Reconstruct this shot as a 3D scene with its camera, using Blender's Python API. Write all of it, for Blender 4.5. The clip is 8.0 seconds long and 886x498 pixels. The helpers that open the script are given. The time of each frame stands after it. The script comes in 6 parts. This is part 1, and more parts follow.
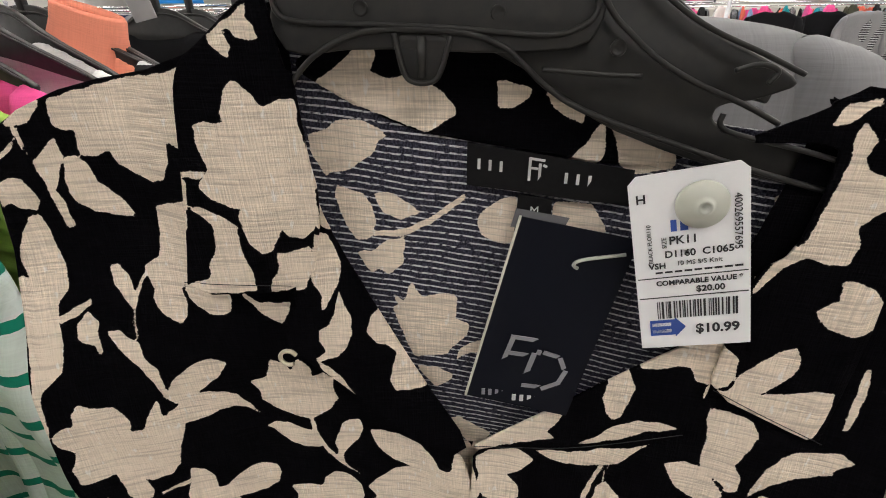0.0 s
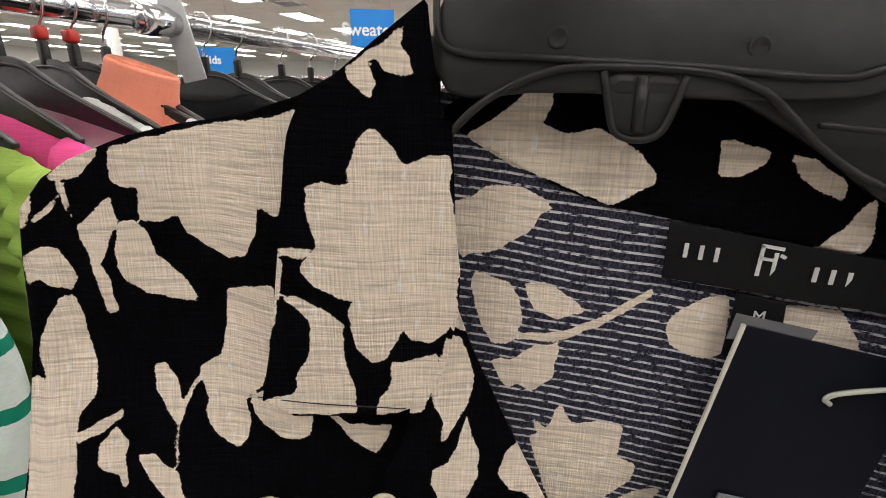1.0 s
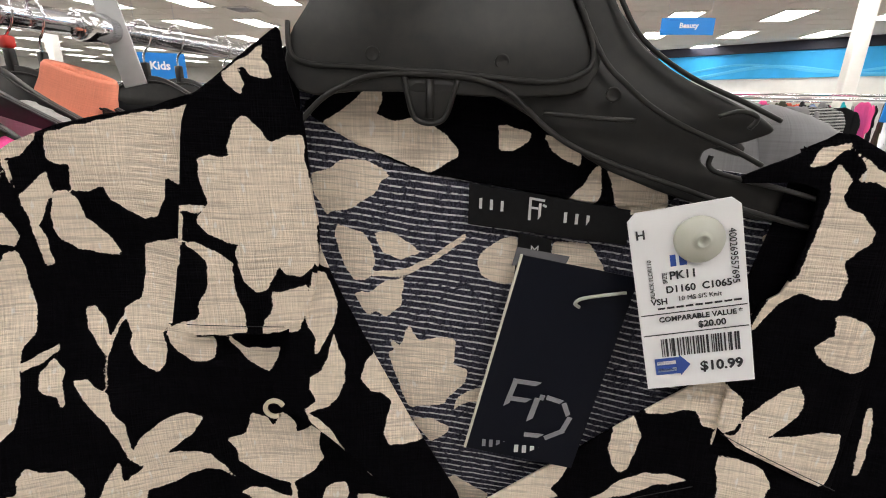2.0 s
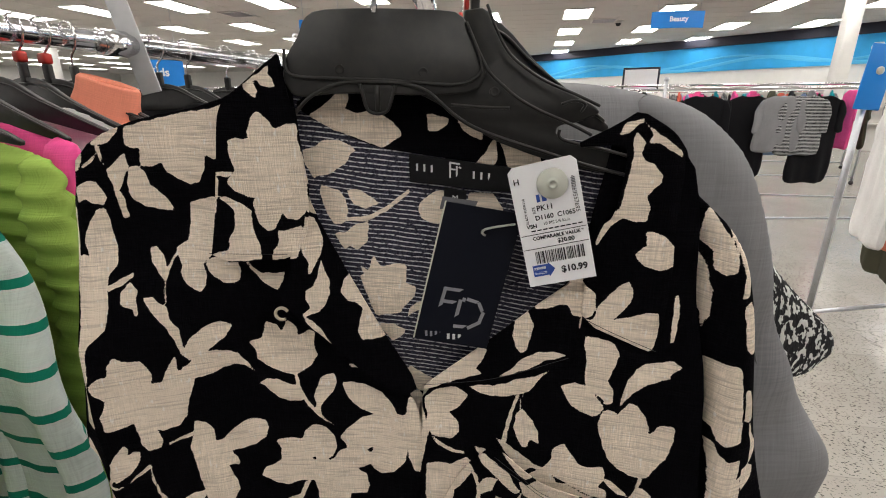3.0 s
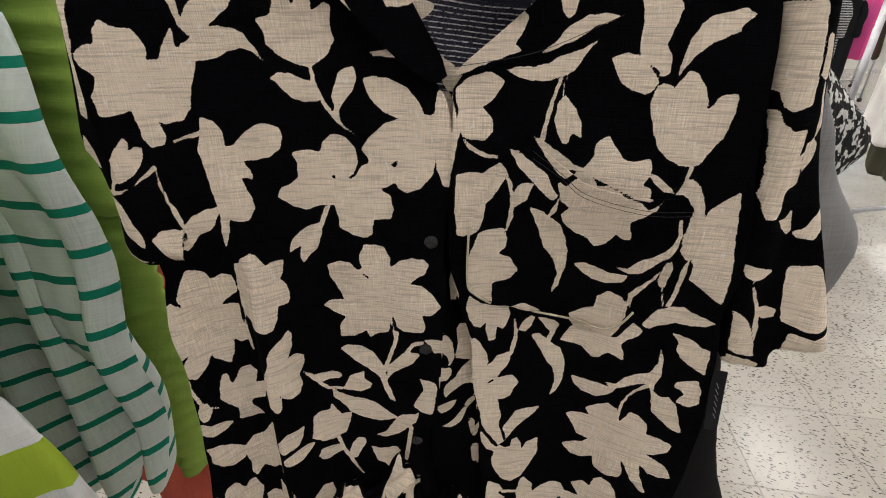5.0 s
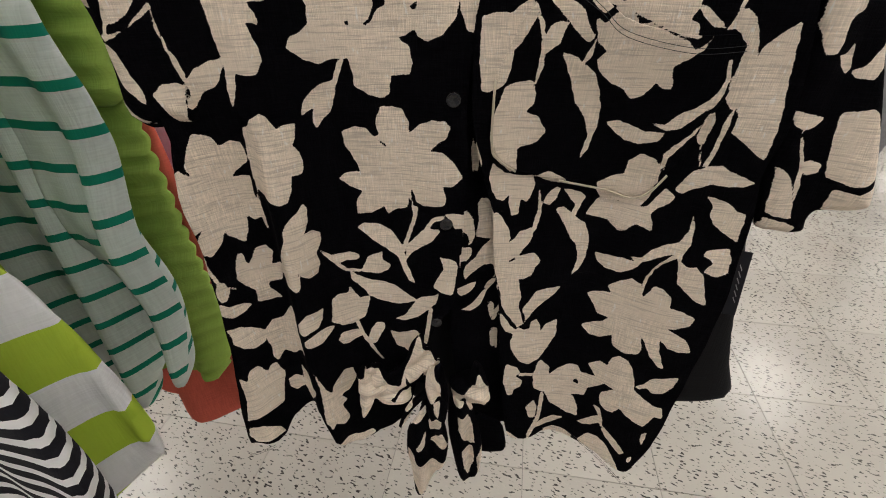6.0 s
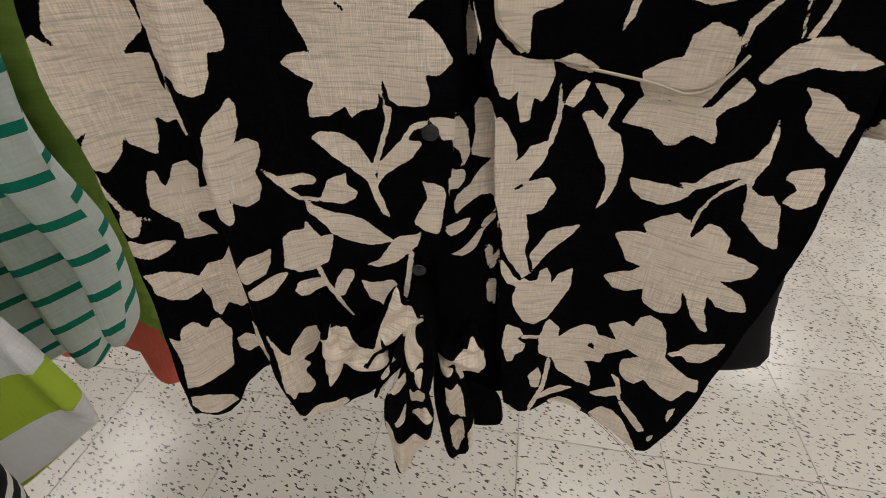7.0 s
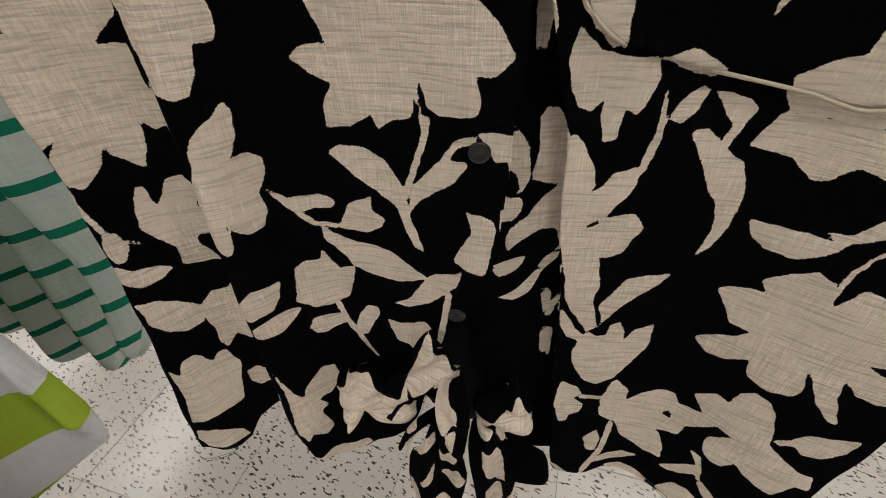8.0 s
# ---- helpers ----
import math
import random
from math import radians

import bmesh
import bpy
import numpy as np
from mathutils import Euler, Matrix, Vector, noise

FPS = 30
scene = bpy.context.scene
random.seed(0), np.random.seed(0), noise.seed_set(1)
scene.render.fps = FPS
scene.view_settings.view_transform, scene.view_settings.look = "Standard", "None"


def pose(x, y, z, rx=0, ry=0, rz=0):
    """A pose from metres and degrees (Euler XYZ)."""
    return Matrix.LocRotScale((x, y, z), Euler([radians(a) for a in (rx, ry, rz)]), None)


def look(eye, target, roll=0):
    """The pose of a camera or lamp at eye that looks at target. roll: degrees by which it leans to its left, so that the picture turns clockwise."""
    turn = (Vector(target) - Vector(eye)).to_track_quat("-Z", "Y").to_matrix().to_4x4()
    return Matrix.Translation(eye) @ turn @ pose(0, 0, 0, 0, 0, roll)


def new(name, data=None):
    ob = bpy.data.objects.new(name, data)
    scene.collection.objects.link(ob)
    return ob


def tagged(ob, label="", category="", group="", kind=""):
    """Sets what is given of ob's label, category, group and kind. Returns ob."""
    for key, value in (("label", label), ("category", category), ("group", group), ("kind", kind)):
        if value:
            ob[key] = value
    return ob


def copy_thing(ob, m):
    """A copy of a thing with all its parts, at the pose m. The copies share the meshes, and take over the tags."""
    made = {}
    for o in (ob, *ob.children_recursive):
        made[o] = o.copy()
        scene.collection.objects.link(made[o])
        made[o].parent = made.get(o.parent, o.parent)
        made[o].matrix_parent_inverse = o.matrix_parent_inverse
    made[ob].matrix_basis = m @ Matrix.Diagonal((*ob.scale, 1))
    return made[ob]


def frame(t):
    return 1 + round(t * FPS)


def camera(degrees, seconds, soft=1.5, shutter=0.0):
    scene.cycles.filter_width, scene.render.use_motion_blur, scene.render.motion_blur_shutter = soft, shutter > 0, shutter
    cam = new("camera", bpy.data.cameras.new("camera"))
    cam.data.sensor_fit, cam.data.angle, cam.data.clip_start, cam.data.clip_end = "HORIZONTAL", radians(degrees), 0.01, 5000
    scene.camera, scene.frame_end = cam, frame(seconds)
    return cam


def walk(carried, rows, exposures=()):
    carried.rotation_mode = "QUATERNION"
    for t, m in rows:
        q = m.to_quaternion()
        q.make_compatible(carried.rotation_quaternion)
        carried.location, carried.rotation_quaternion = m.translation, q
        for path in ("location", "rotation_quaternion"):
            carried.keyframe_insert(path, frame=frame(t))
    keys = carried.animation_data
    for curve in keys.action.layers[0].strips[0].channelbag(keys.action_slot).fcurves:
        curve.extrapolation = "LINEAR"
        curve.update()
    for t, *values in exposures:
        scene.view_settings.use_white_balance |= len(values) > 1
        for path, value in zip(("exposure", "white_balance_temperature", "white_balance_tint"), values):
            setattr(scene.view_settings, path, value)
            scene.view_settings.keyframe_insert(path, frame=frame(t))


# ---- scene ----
cam = camera(89.2, 8.0, soft=1.0)
PATH = [
    (0, (0.0158, 0.0036, 1.2464), (-0.0727, 1.7861, 0.3437), -0.51),
    (0.5, (-0.0259, 0.0324, 1.2457), (-0.1760, 1.8306, 0.3833), -0.18),
    (1, (-0.0422, 0.0537, 1.2358), (-0.1693, 1.9448, 0.5971), 1.07),
    (1.5, (-0.0283, 0.0343, 1.2292), (-0.0575, 1.9418, 0.6287), 1.30),
    (2, (0.0033, -0.0012, 1.2326), (0.0348, 1.9046, 0.6269), 1.25),
    (2.2, (0.0083, -0.0252, 1.2336), (0.0408, 1.8906, 0.6599), 0.75),
    (3.3, (0.0382, -0.1253, 1.2266), (0.0649, 1.7763, 0.6077), -0.28),
    (3.5, (0.0319, -0.1383, 1.2178), (0.0602, 1.7656, 0.6061), 0.01),
    (4, (0.0162, -0.1359, 1.1782), (0.0462, 1.7623, 0.5488), 0.11),
    (4.5, (0.0106, -0.1169, 1.1181), (0.0474, 1.7271, 0.3445), -0.17),
    (5, (0.0081, -0.1280, 1.0685), (0.0540, 1.6632, 0.1798), -0.23),
    (5.2, (0.0053, -0.1345, 1.0564), (0.0546, 1.6371, 0.1295), -0.44),
    (6.3, (-0.0111, -0.1402, 0.9909), (0.0272, 1.4866, -0.1719), -1.14),
    (6.5, (-0.0108, -0.1184, 0.9738), (0.0372, 1.4932, -0.2096), -0.95),
    (7, (0.0017, -0.0773, 0.9385), (0.0432, 1.4868, -0.3072), -0.07),
    (7.5, (0.0067, -0.0539, 0.9326), (-0.0872, 1.4989, -0.3244), -0.50),
    (8, (0.0022, -0.0093, 0.9226), (-0.1567, 1.5188, -0.3579), -1.81),
]
walk(cam, [(t, look(eye, target, roll)) for t, eye, target, roll in PATH],
     ((0, 0.2), (1.0, 0.24), (2.0, 0.3), (3.3, -0.08), (4.3, -0.15), (5.0, 0.03), (6.5, 0.0), (8.0, -0.05)))

# ---- world and light ----
world = bpy.data.worlds.new("world")
scene.world = world
world.use_nodes = True
world.node_tree.nodes["Background"].inputs[0].default_value = (0.9, 0.95, 1.0, 1)
world.node_tree.nodes["Background"].inputs[1].default_value = 0.25
PANEL_GLOW = 11.0


# ---- materials ----
def material(name, rough=0.8, metal=0.0, spec=0.3):
    m = bpy.data.materials.new(name)
    m.use_nodes = True
    b = m.node_tree.nodes["Principled BSDF"]
    b.inputs["Roughness"].default_value = rough
    b.inputs["Metallic"].default_value = metal
    b.inputs["Specular IOR Level"].default_value = spec
    return m, m.node_tree, b


def node(nt, kind, **sets):
    n = nt.nodes.new(kind)
    for key, value in sets.items():
        n.inputs[key.replace("_", " ")].default_value = value
    return n


def tex_coord(nt, scale=(1, 1, 1), turn=(0, 0, 0)):
    c = nt.nodes.new("ShaderNodeTexCoord")
    mp = nt.nodes.new("ShaderNodeMapping")
    mp.inputs["Scale"].default_value = scale
    mp.inputs["Rotation"].default_value = turn
    nt.links.new(c.outputs["Object"], mp.inputs["Vector"])
    return mp.outputs["Vector"]


def mixed(nt, fac, a, b):
    """A colour between a and b; each a colour or a socket."""
    n = nt.nodes.new("ShaderNodeMix")
    n.data_type = "RGBA"
    nt.links.new(fac, n.inputs[0])
    for sock, v in ((n.inputs[6], a), (n.inputs[7], b)):
        if isinstance(v, tuple):
            sock.default_value = (*v, 1)
        else:
            nt.links.new(v, sock)
    return n.outputs[2]


def ramp(nt, fac, lo, hi):
    n = nt.nodes.new("ShaderNodeMapRange")
    n.inputs[1].default_value, n.inputs[2].default_value = lo, hi
    nt.links.new(fac, n.inputs[0])
    return n.outputs[0]


def noise_tex(nt, vec, scale, detail=3.0):
    n = nt.nodes.new("ShaderNodeTexNoise")
    n.inputs["Scale"].default_value, n.inputs["Detail"].default_value = scale, detail
    nt.links.new(vec, n.inputs["Vector"])
    return n.outputs["Fac"]


def bumped(nt, b, height, strength=0.4, dist=0.001):
    n = nt.nodes.new("ShaderNodeBump")
    n.inputs["Strength"].default_value, n.inputs["Distance"].default_value = strength, dist
    nt.links.new(height, n.inputs["Height"])
    nt.links.new(n.outputs["Normal"], b.inputs["Normal"])


def calc(nt, op, a, b=0.0):
    n = nt.nodes.new("ShaderNodeMath")
    n.operation = op
    for sock, v in ((n.inputs[0], a), (n.inputs[1], b)):
        if isinstance(v, (int, float)):
            sock.default_value = v
        else:
            nt.links.new(v, sock)
    return n.outputs[0]


def woven(nt, threads=900.0):
    """Height of a plain weave with slubs, from thread waves along x and z."""
    v1 = tex_coord(nt, (threads * 0.06, threads * 0.06, threads))
    v2 = tex_coord(nt, (threads, threads * 0.06, threads * 0.06))
    return calc(nt, "ADD", noise_tex(nt, v1, 1.0, 2.0), noise_tex(nt, v2, 1.0, 2.0))


def cloth_material(name, colour, second=None, rough=0.92, threads=700.0, stripes=None, check=0.0):
    """Plain cloth; stripes: (period, share, axis, bend) in the second colour."""
    m, nt, b = material(name, rough, 0, 0.15)
    w = woven(nt, threads)
    big = noise_tex(nt, tex_coord(nt, (9, 9, 5)), 1.0)
    dark = tuple(c * 0.78 for c in colour)
    base = mixed(nt, ramp(nt, w, 0.75, 1.25), dark, colour)
    base = mixed(nt, ramp(nt, big, 0.3, 0.75), base, tuple(min(1, c * 1.06) for c in colour))
    if stripes:
        period, share, axis = stripes
        c = nt.nodes.new("ShaderNodeTexCoord")
        sp = nt.nodes.new("ShaderNodeSeparateXYZ")
        nt.links.new(c.outputs["Object"], sp.inputs[0])
        fr = calc(nt, "FRACT", calc(nt, "DIVIDE", calc(nt, "ADD", sp.outputs[axis], 10.0), period))
        on = calc(nt, "LESS_THAN", fr, share)
        if check:
            across = calc(nt, "FRACT", calc(nt, "DIVIDE", calc(nt, "ADD", sp.outputs[0], 10.0), check))
            on = calc(nt, "ABSOLUTE", calc(nt, "SUBTRACT", on, calc(nt, "LESS_THAN", across, 0.5)))
        base = mixed(nt, on, base, second)
    nt.links.new(base, b.inputs["Base Color"])
    bumped(nt, b, w, 0.5, 0.0006)
    return m


CREAM, INK = (0.81, 0.695, 0.575), (0.0016, 0.0015, 0.0022)


def print_material(name, inside=False):
    """The floral print: the cloth's 'ink' value is how far a point lies inside a motif."""
    m, nt, b = material(name, 0.95, 0, 0.02)
    at = nt.nodes.new("ShaderNodeAttribute")
    at.attribute_name = "ink"
    ragged = noise_tex(nt, tex_coord(nt, (1, 1, 1)), 900.0, 2.0)
    edge = calc(nt, "ADD", at.outputs["Fac"], calc(nt, "MULTIPLY", calc(nt, "SUBTRACT", ragged, 0.5), 0.0012))
    fac = ramp(nt, edge, -0.00012, 0.00012)
    w = woven(nt, 1500.0)
    rib = noise_tex(nt, tex_coord(nt, (40, 40, 760)), 1.0, 1.0)
    patch = noise_tex(nt, tex_coord(nt, (14, 14, 30)), 1.0)
    cream = mixed(nt, ramp(nt, w, 0.72, 1.3), tuple(c * 0.70 for c in CREAM), tuple(min(1, c * 1.12) for c in CREAM))
    cream = mixed(nt, ramp(nt, patch, 0.35, 0.75), cream, tuple(c * 0.9 for c in CREAM))
    cream = mixed(nt, calc(nt, "MULTIPLY", ramp(nt, rib, 0.46, 0.36), 0.5), cream, tuple(c * 0.55 for c in CREAM))
    slub = noise_tex(nt, tex_coord(nt, (420, 420, 150)), 1.0, 1.0)
    cream = mixed(nt, calc(nt, "MULTIPLY", ramp(nt, slub, 0.66, 0.74), 0.55), cream, (0.80, 0.79, 0.78))
    ink = mixed(nt, ramp(nt, w, 0.8, 1.35), INK, (0.0045, 0.0042, 0.0055))
    if inside:
        c = nt.nodes.new("ShaderNodeTexCoord")
        sp = nt.nodes.new("ShaderNodeSeparateXYZ")
        nt.links.new(c.outputs["Object"], sp.inputs[0])
        wob = calc(nt, "MULTIPLY", noise_tex(nt, tex_coord(nt, (18, 18, 18)), 1.0), 0.006)
        lift = calc(nt, "ADD", calc(nt, "MULTIPLY", sp.outputs[0], 0.12), wob)
        fr = calc(nt, "FRACT", calc(nt, "DIVIDE", calc(nt, "ADD", calc(nt, "ADD", sp.outputs[2], lift), 5.0), 0.0031))
        broken = noise_tex(nt, tex_coord(nt, (420, 420, 900)), 1.0, 2.0)
        line = calc(nt, "MULTIPLY", calc(nt, "LESS_THAN", fr, 0.26), ramp(nt, broken, 0.36, 0.52))
        haze = mixed(nt, ramp(nt, noise_tex(nt, tex_coord(nt, (1500, 300, 900)), 1.0, 2.0), 0.4, 0.75), (0.016, 0.016, 0.026), (0.075, 0.075, 0.105))
        ink = mixed(nt, line, haze, (0.52, 0.51, 0.53))
        cream = mixed(nt, calc(nt, "MULTIPLY", calc(nt, "LESS_THAN", fr, 0.16), 0.6), cream, (0.5, 0.46, 0.38))
    nt.links.new(mixed(nt, fac, ink, cream), b.inputs["Base Color"])
    h = calc(nt, "ADD", calc(nt, "MULTIPLY", rib, 1.6), w)
    bumped(nt, b, h, 0.55, 0.0008)
    return m


def plain(name, colour, rough=0.5, metal=0.0, spec=0.5, grain=40.0, vary=0.12):
    m, nt, b = material(name, rough, metal, spec)
    v = tex_coord(nt)
    n1 = noise_tex(nt, v, grain)
    base = mixed(nt, ramp(nt, n1, 0.3, 0.7), tuple(c * (1 - vary) for c in colour), colour)
    nt.links.new(base, b.inputs["Base Color"])
    nt.links.new(calc(nt, "ADD", calc(nt, "MULTIPLY", noise_tex(nt, v, grain * 4), 0.12), rough - 0.06), b.inputs["Roughness"])
    return m


def glow(name, colour, strength):
    m, nt, b = material(name, 0.5)
    b.inputs["Base Color"].default_value = (*colour, 1)
    b.inputs["Emission Color"].default_value = (*colour, 1)
    b.inputs["Emission Strength"].default_value = strength
    return m


def floor_material():
    m, nt, b = material("speckled vinyl tile", 0.32, 0, 0.4)
    v = tex_coord(nt, (1, 1, 1), (0, 0, radians(14)))
    mp = nt.nodes.new("ShaderNodeMapping")
    mp.inputs["Scale"].default_value = (60, 150, 60)
    nt.links.new(v, mp.inputs["Vector"])
    spots = noise_tex(nt, mp.outputs[0], 1.35, 1.5)
    gate = noise_tex(nt, v, 30.0, 1.0)
    speck = calc(nt, "MULTIPLY", ramp(nt, spots, 0.615, 0.635), ramp(nt, gate, 0.36, 0.44))
    pale = ramp(nt, noise_tex(nt, mp.outputs[0], 1.7, 1.0), 0.62, 0.67)
    base = mixed(nt, ramp(nt, noise_tex(nt, v, 3.0), 0.3, 0.7), (0.335, 0.312, 0.283), (0.39, 0.366, 0.334))
    base = mixed(nt, calc(nt, "MULTIPLY", pale, 0.25), base, (0.42, 0.39, 0.35))
    base = mixed(nt, speck, base, (0.03, 0.027, 0.026))
    oi = nt.nodes.new("ShaderNodeObjectInfo")
    base = mixed(nt, calc(nt, "MULTIPLY", oi.outputs["Random"], 0.12), base, (0.40, 0.38, 0.34))
    nt.links.new(base, b.inputs["Base Color"])
    nt.links.new(calc(nt, "ADD", calc(nt, "MULTIPLY", noise_tex(nt, v, 14.0), 0.16), 0.12), b.inputs["Roughness"])
    return m


def hanger_material():
    m, nt, b = material("glossy black plastic", 0.2, 0, 0.34)
    v = tex_coord(nt)
    n1 = noise_tex(nt, v, 22.0, 2.0)
    nt.links.new(mixed(nt, ramp(nt, noise_tex(nt, v, 160.0), 0.3, 0.7), (0.011, 0.011, 0.0115), (0.019, 0.018, 0.017)), b.inputs["Base Color"])
    nt.links.new(ramp(nt, noise_tex(nt, v, 35.0), -1.2, 2.6), b.inputs["Roughness"])
    bumped(nt, b, n1, 0.14, 0.012)
    return m


M = {
    "print": print_material("floral print cloth"),
    "print_in": print_material("floral print cloth inside", True),
    "black_plastic": hanger_material(),
    "chrome": plain("chrome", (0.80, 0.80, 0.82), 0.12, 1.0, 0.5, 30, 0.05),
    "steel": plain("grey steel", (0.55, 0.56, 0.60), 0.3, 0.9, 0.5, 30, 0.1),
    "red_plastic": plain("red plastic", (0.55, 0.03, 0.02), 0.4),
    "white_paint": plain("white paint", (0.74, 0.73, 0.70), 0.7, 0, 0.3, 6, 0.06),
    "ceiling": plain("ceiling tile", (0.66, 0.64, 0.60), 0.95, 0, 0.1, 60, 0.08),
    "paper": plain("white card", (0.80, 0.80, 0.82), 0.55, 0, 0.4, 25, 0.04),
    "dark_card": plain("navy black card", (0.003, 0.004, 0.009), 0.45, 0, 0.15, 25, 0.1),
    "card_edge": plain("pale card edge", (0.6, 0.58, 0.5), 0.6),
    "grey_ink": plain("grey print", (0.25, 0.25, 0.27), 0.5),
    "pale_thread": plain("pale thread", (0.62, 0.62, 0.62), 0.8),
    "black_ink": plain("black print", (0.02, 0.02, 0.025), 0.6),
    "blue_ink": plain("blue print", (0.03, 0.08, 0.35), 0.5),
    "satin_black": plain("black satin ribbon", (0.006, 0.006, 0.007), 0.6, 0, 0.15, 500, 0.3),
    "pin": plain("pale plastic disc", (0.50, 0.51, 0.45), 0.35, 0, 0.5, 20, 0.05),
    "sign_blue": plain("blue sign board", (0.01, 0.20, 0.62), 0.4, 0, 0.4, 8, 0.05),
    "wall_blue": plain("sky blue wall band", (0.04, 0.42, 0.86), 0.6, 0, 0.3, 3, 0.15),
    "dark_trim": plain("dark navy trim", (0.012, 0.013, 0.03), 0.6),
    "rubber": plain("black rubber", (0.015, 0.015, 0.016), 0.7),
    "panel": glow("lit troffer diffuser", (1.0, 0.965, 0.92), PANEL_GLOW),
    "floor": floor_material(),
    "grout": plain("tile joint", (0.18, 0.17, 0.155), 0.8),
}


# ---- building helpers ----
def part(name, bm, mat, parent=None, label="", smooth=True):
    me = bpy.data.meshes.new(name)
    bm.to_mesh(me)
    bm.free()
    me.materials.append(mat)
    if smooth:
        me.shade_smooth()
    ob = new(name, me)
    ob.parent = parent
    if label:
        ob["label"] = label
    return ob


def thing(name, label, category, at=(0, 0, 0), group="", kind=""):
    ob = new(name)
    ob.empty_display_size = 0.05
    ob.location = at
    return tagged(ob, label, category, group, kind)


def box(sx, sy, sz, bevel=0.0, at=(0, 0, 0), turn=None, segments=2):
    bm = bmesh.new()
    bmesh.ops.create_cube(bm, size=1.0, matrix=Matrix.Diagonal((sx, sy, sz, 1)))
    if bevel:
        bmesh.ops.bevel(bm, geom=bm.edges[:], offset=bevel, segments=segments, affect="EDGES", profile=0.5)
    bmesh.ops.transform(bm, matrix=Matrix.Translation(at) @ (turn or Matrix()), verts=bm.verts)
    return bm


def lathe(profile, sides=24, m=None):
    """A turned shape about z from (radius, height) pairs."""
    bm = bmesh.new()
    rings = [[bm.verts.new((max(r, 1e-5) * math.cos(2 * math.pi * i / sides), max(r, 1e-5) * math.sin(2 * math.pi * i / sides), h)) for i in range(sides)] for r, h in profile]
    for a, c in zip(rings, rings[1:]):
        for i in range(sides):
            bm.faces.new((a[i], a[(i + 1) % sides], c[(i + 1) % sides], c[i]))
    bm.faces.new(rings[0][::-1])
    bm.faces.new(rings[-1])
    if m:
        bmesh.ops.transform(bm, matrix=m, verts=bm.verts)
    return bm


def tube(path, radius, sides=8, flat=1.0):
    """A round rod along a smooth line through the path's points."""
    pts = [Vector(p) for p in path]
    fine = []
    for i in range(len(pts) - 1):
        p0, p1, p2, p3 = pts[max(i - 1, 0)], pts[i], pts[i + 1], pts[min(i + 2, len(pts) - 1)]
        n = 6 if len(pts) > 2 else 1
        for k in range(n):
            t = k / n
            fine.append(0.5 * (2 * p1 + (p2 - p0) * t + (2 * p0 - 5 * p1 + 4 * p2 - p3) * t * t + (3 * p1 - p0 - 3 * p2 + p3) * t ** 3))
    fine.append(pts[-1])
    bm = bmesh.new()
    rings = []
    side = None
    for i, p in enumerate(fine):
        d = (fine[min(i + 1, len(fine) - 1)] - fine[max(i - 1, 0)]).normalized()
        if side is None:
            side = d.cross(Vector((0.3, 0.9, 0.2))).normalized()
        side = (side - d * side.dot(d)).normalized()
        up = d.cross(side)
        rings.append([bm.verts.new(p + radius * (side * math.cos(2 * math.pi * k / sides) + flat * up * math.sin(2 * math.pi * k / sides))) for k in range(sides)])
    for a, c in zip(rings, rings[1:]):
        for k in range(sides):
            bm.faces.new((a[k], a[(k + 1) % sides], c[(k + 1) % sides], c[k]))
    bm.faces.new(rings[0][::-1])
    bm.faces.new(rings[-1])
    bmesh.ops.recalc_face_normals(bm, faces=bm.faces)
    return bm


def join(*bms):
    out = bmesh.new()
    for b in bms:
        me = bpy.data.meshes.new("tmp")
        b.to_mesh(me)
        b.free()
        out.from_mesh(me)
        bpy.data.meshes.remove(me)
    return out


def rounded(points, rounds=2, cut=0.2):
    """Corner cutting of a closed outline."""
    p = np.array(points, float).reshape(-1, 2)
    for _ in range(rounds):
        q = np.roll(p, -1, 0)
        p = np.stack([(1 - cut) * p + cut * q, cut * p + (1 - cut) * q], 1).reshape(-1, 2)
    return p


def signed(poly, x, z):
    """Distance inside (+) or outside (-) a closed outline, and the nearest point on it."""
    a, b = poly, np.roll(poly, -1, 0)
    best = np.full(x.shape, 1e9)
    nx, nz = x.copy(), z.copy()
    inside = np.zeros(x.shape, bool)
    for (ax, az), (bx, bz) in zip(a, b):
        dx, dz = bx - ax, bz - az
        l2 = dx * dx + dz * dz + 1e-18
        t = np.clip(((x - ax) * dx + (z - az) * dz) / l2, 0, 1)
        px, pz = ax + t * dx, az + t * dz
        d = (x - px) ** 2 + (z - pz) ** 2
        near = d < best
        best = np.where(near, d, best)
        nx, nz = np.where(near, px, nx), np.where(near, pz, nz)
        if dz:
            cross = ((az > z) != (bz > z)) & (x < dx * (z - az) / dz + ax)
            inside ^= cross
    return np.where(inside, 1, -1) * np.sqrt(best), nx, nz


PRINT = {"b": [], "c": [], "k": [], "s": []}


def motif(layers, *mm):
    """One printed shape, its outline in millimetres across and up the blouse; '-' cuts it out."""
    for key in layers.strip("-"):
        PRINT[key].append((-1 if "-" in layers else 1, rounded(np.array(mm) / 1000.0, 1, 0.09)))


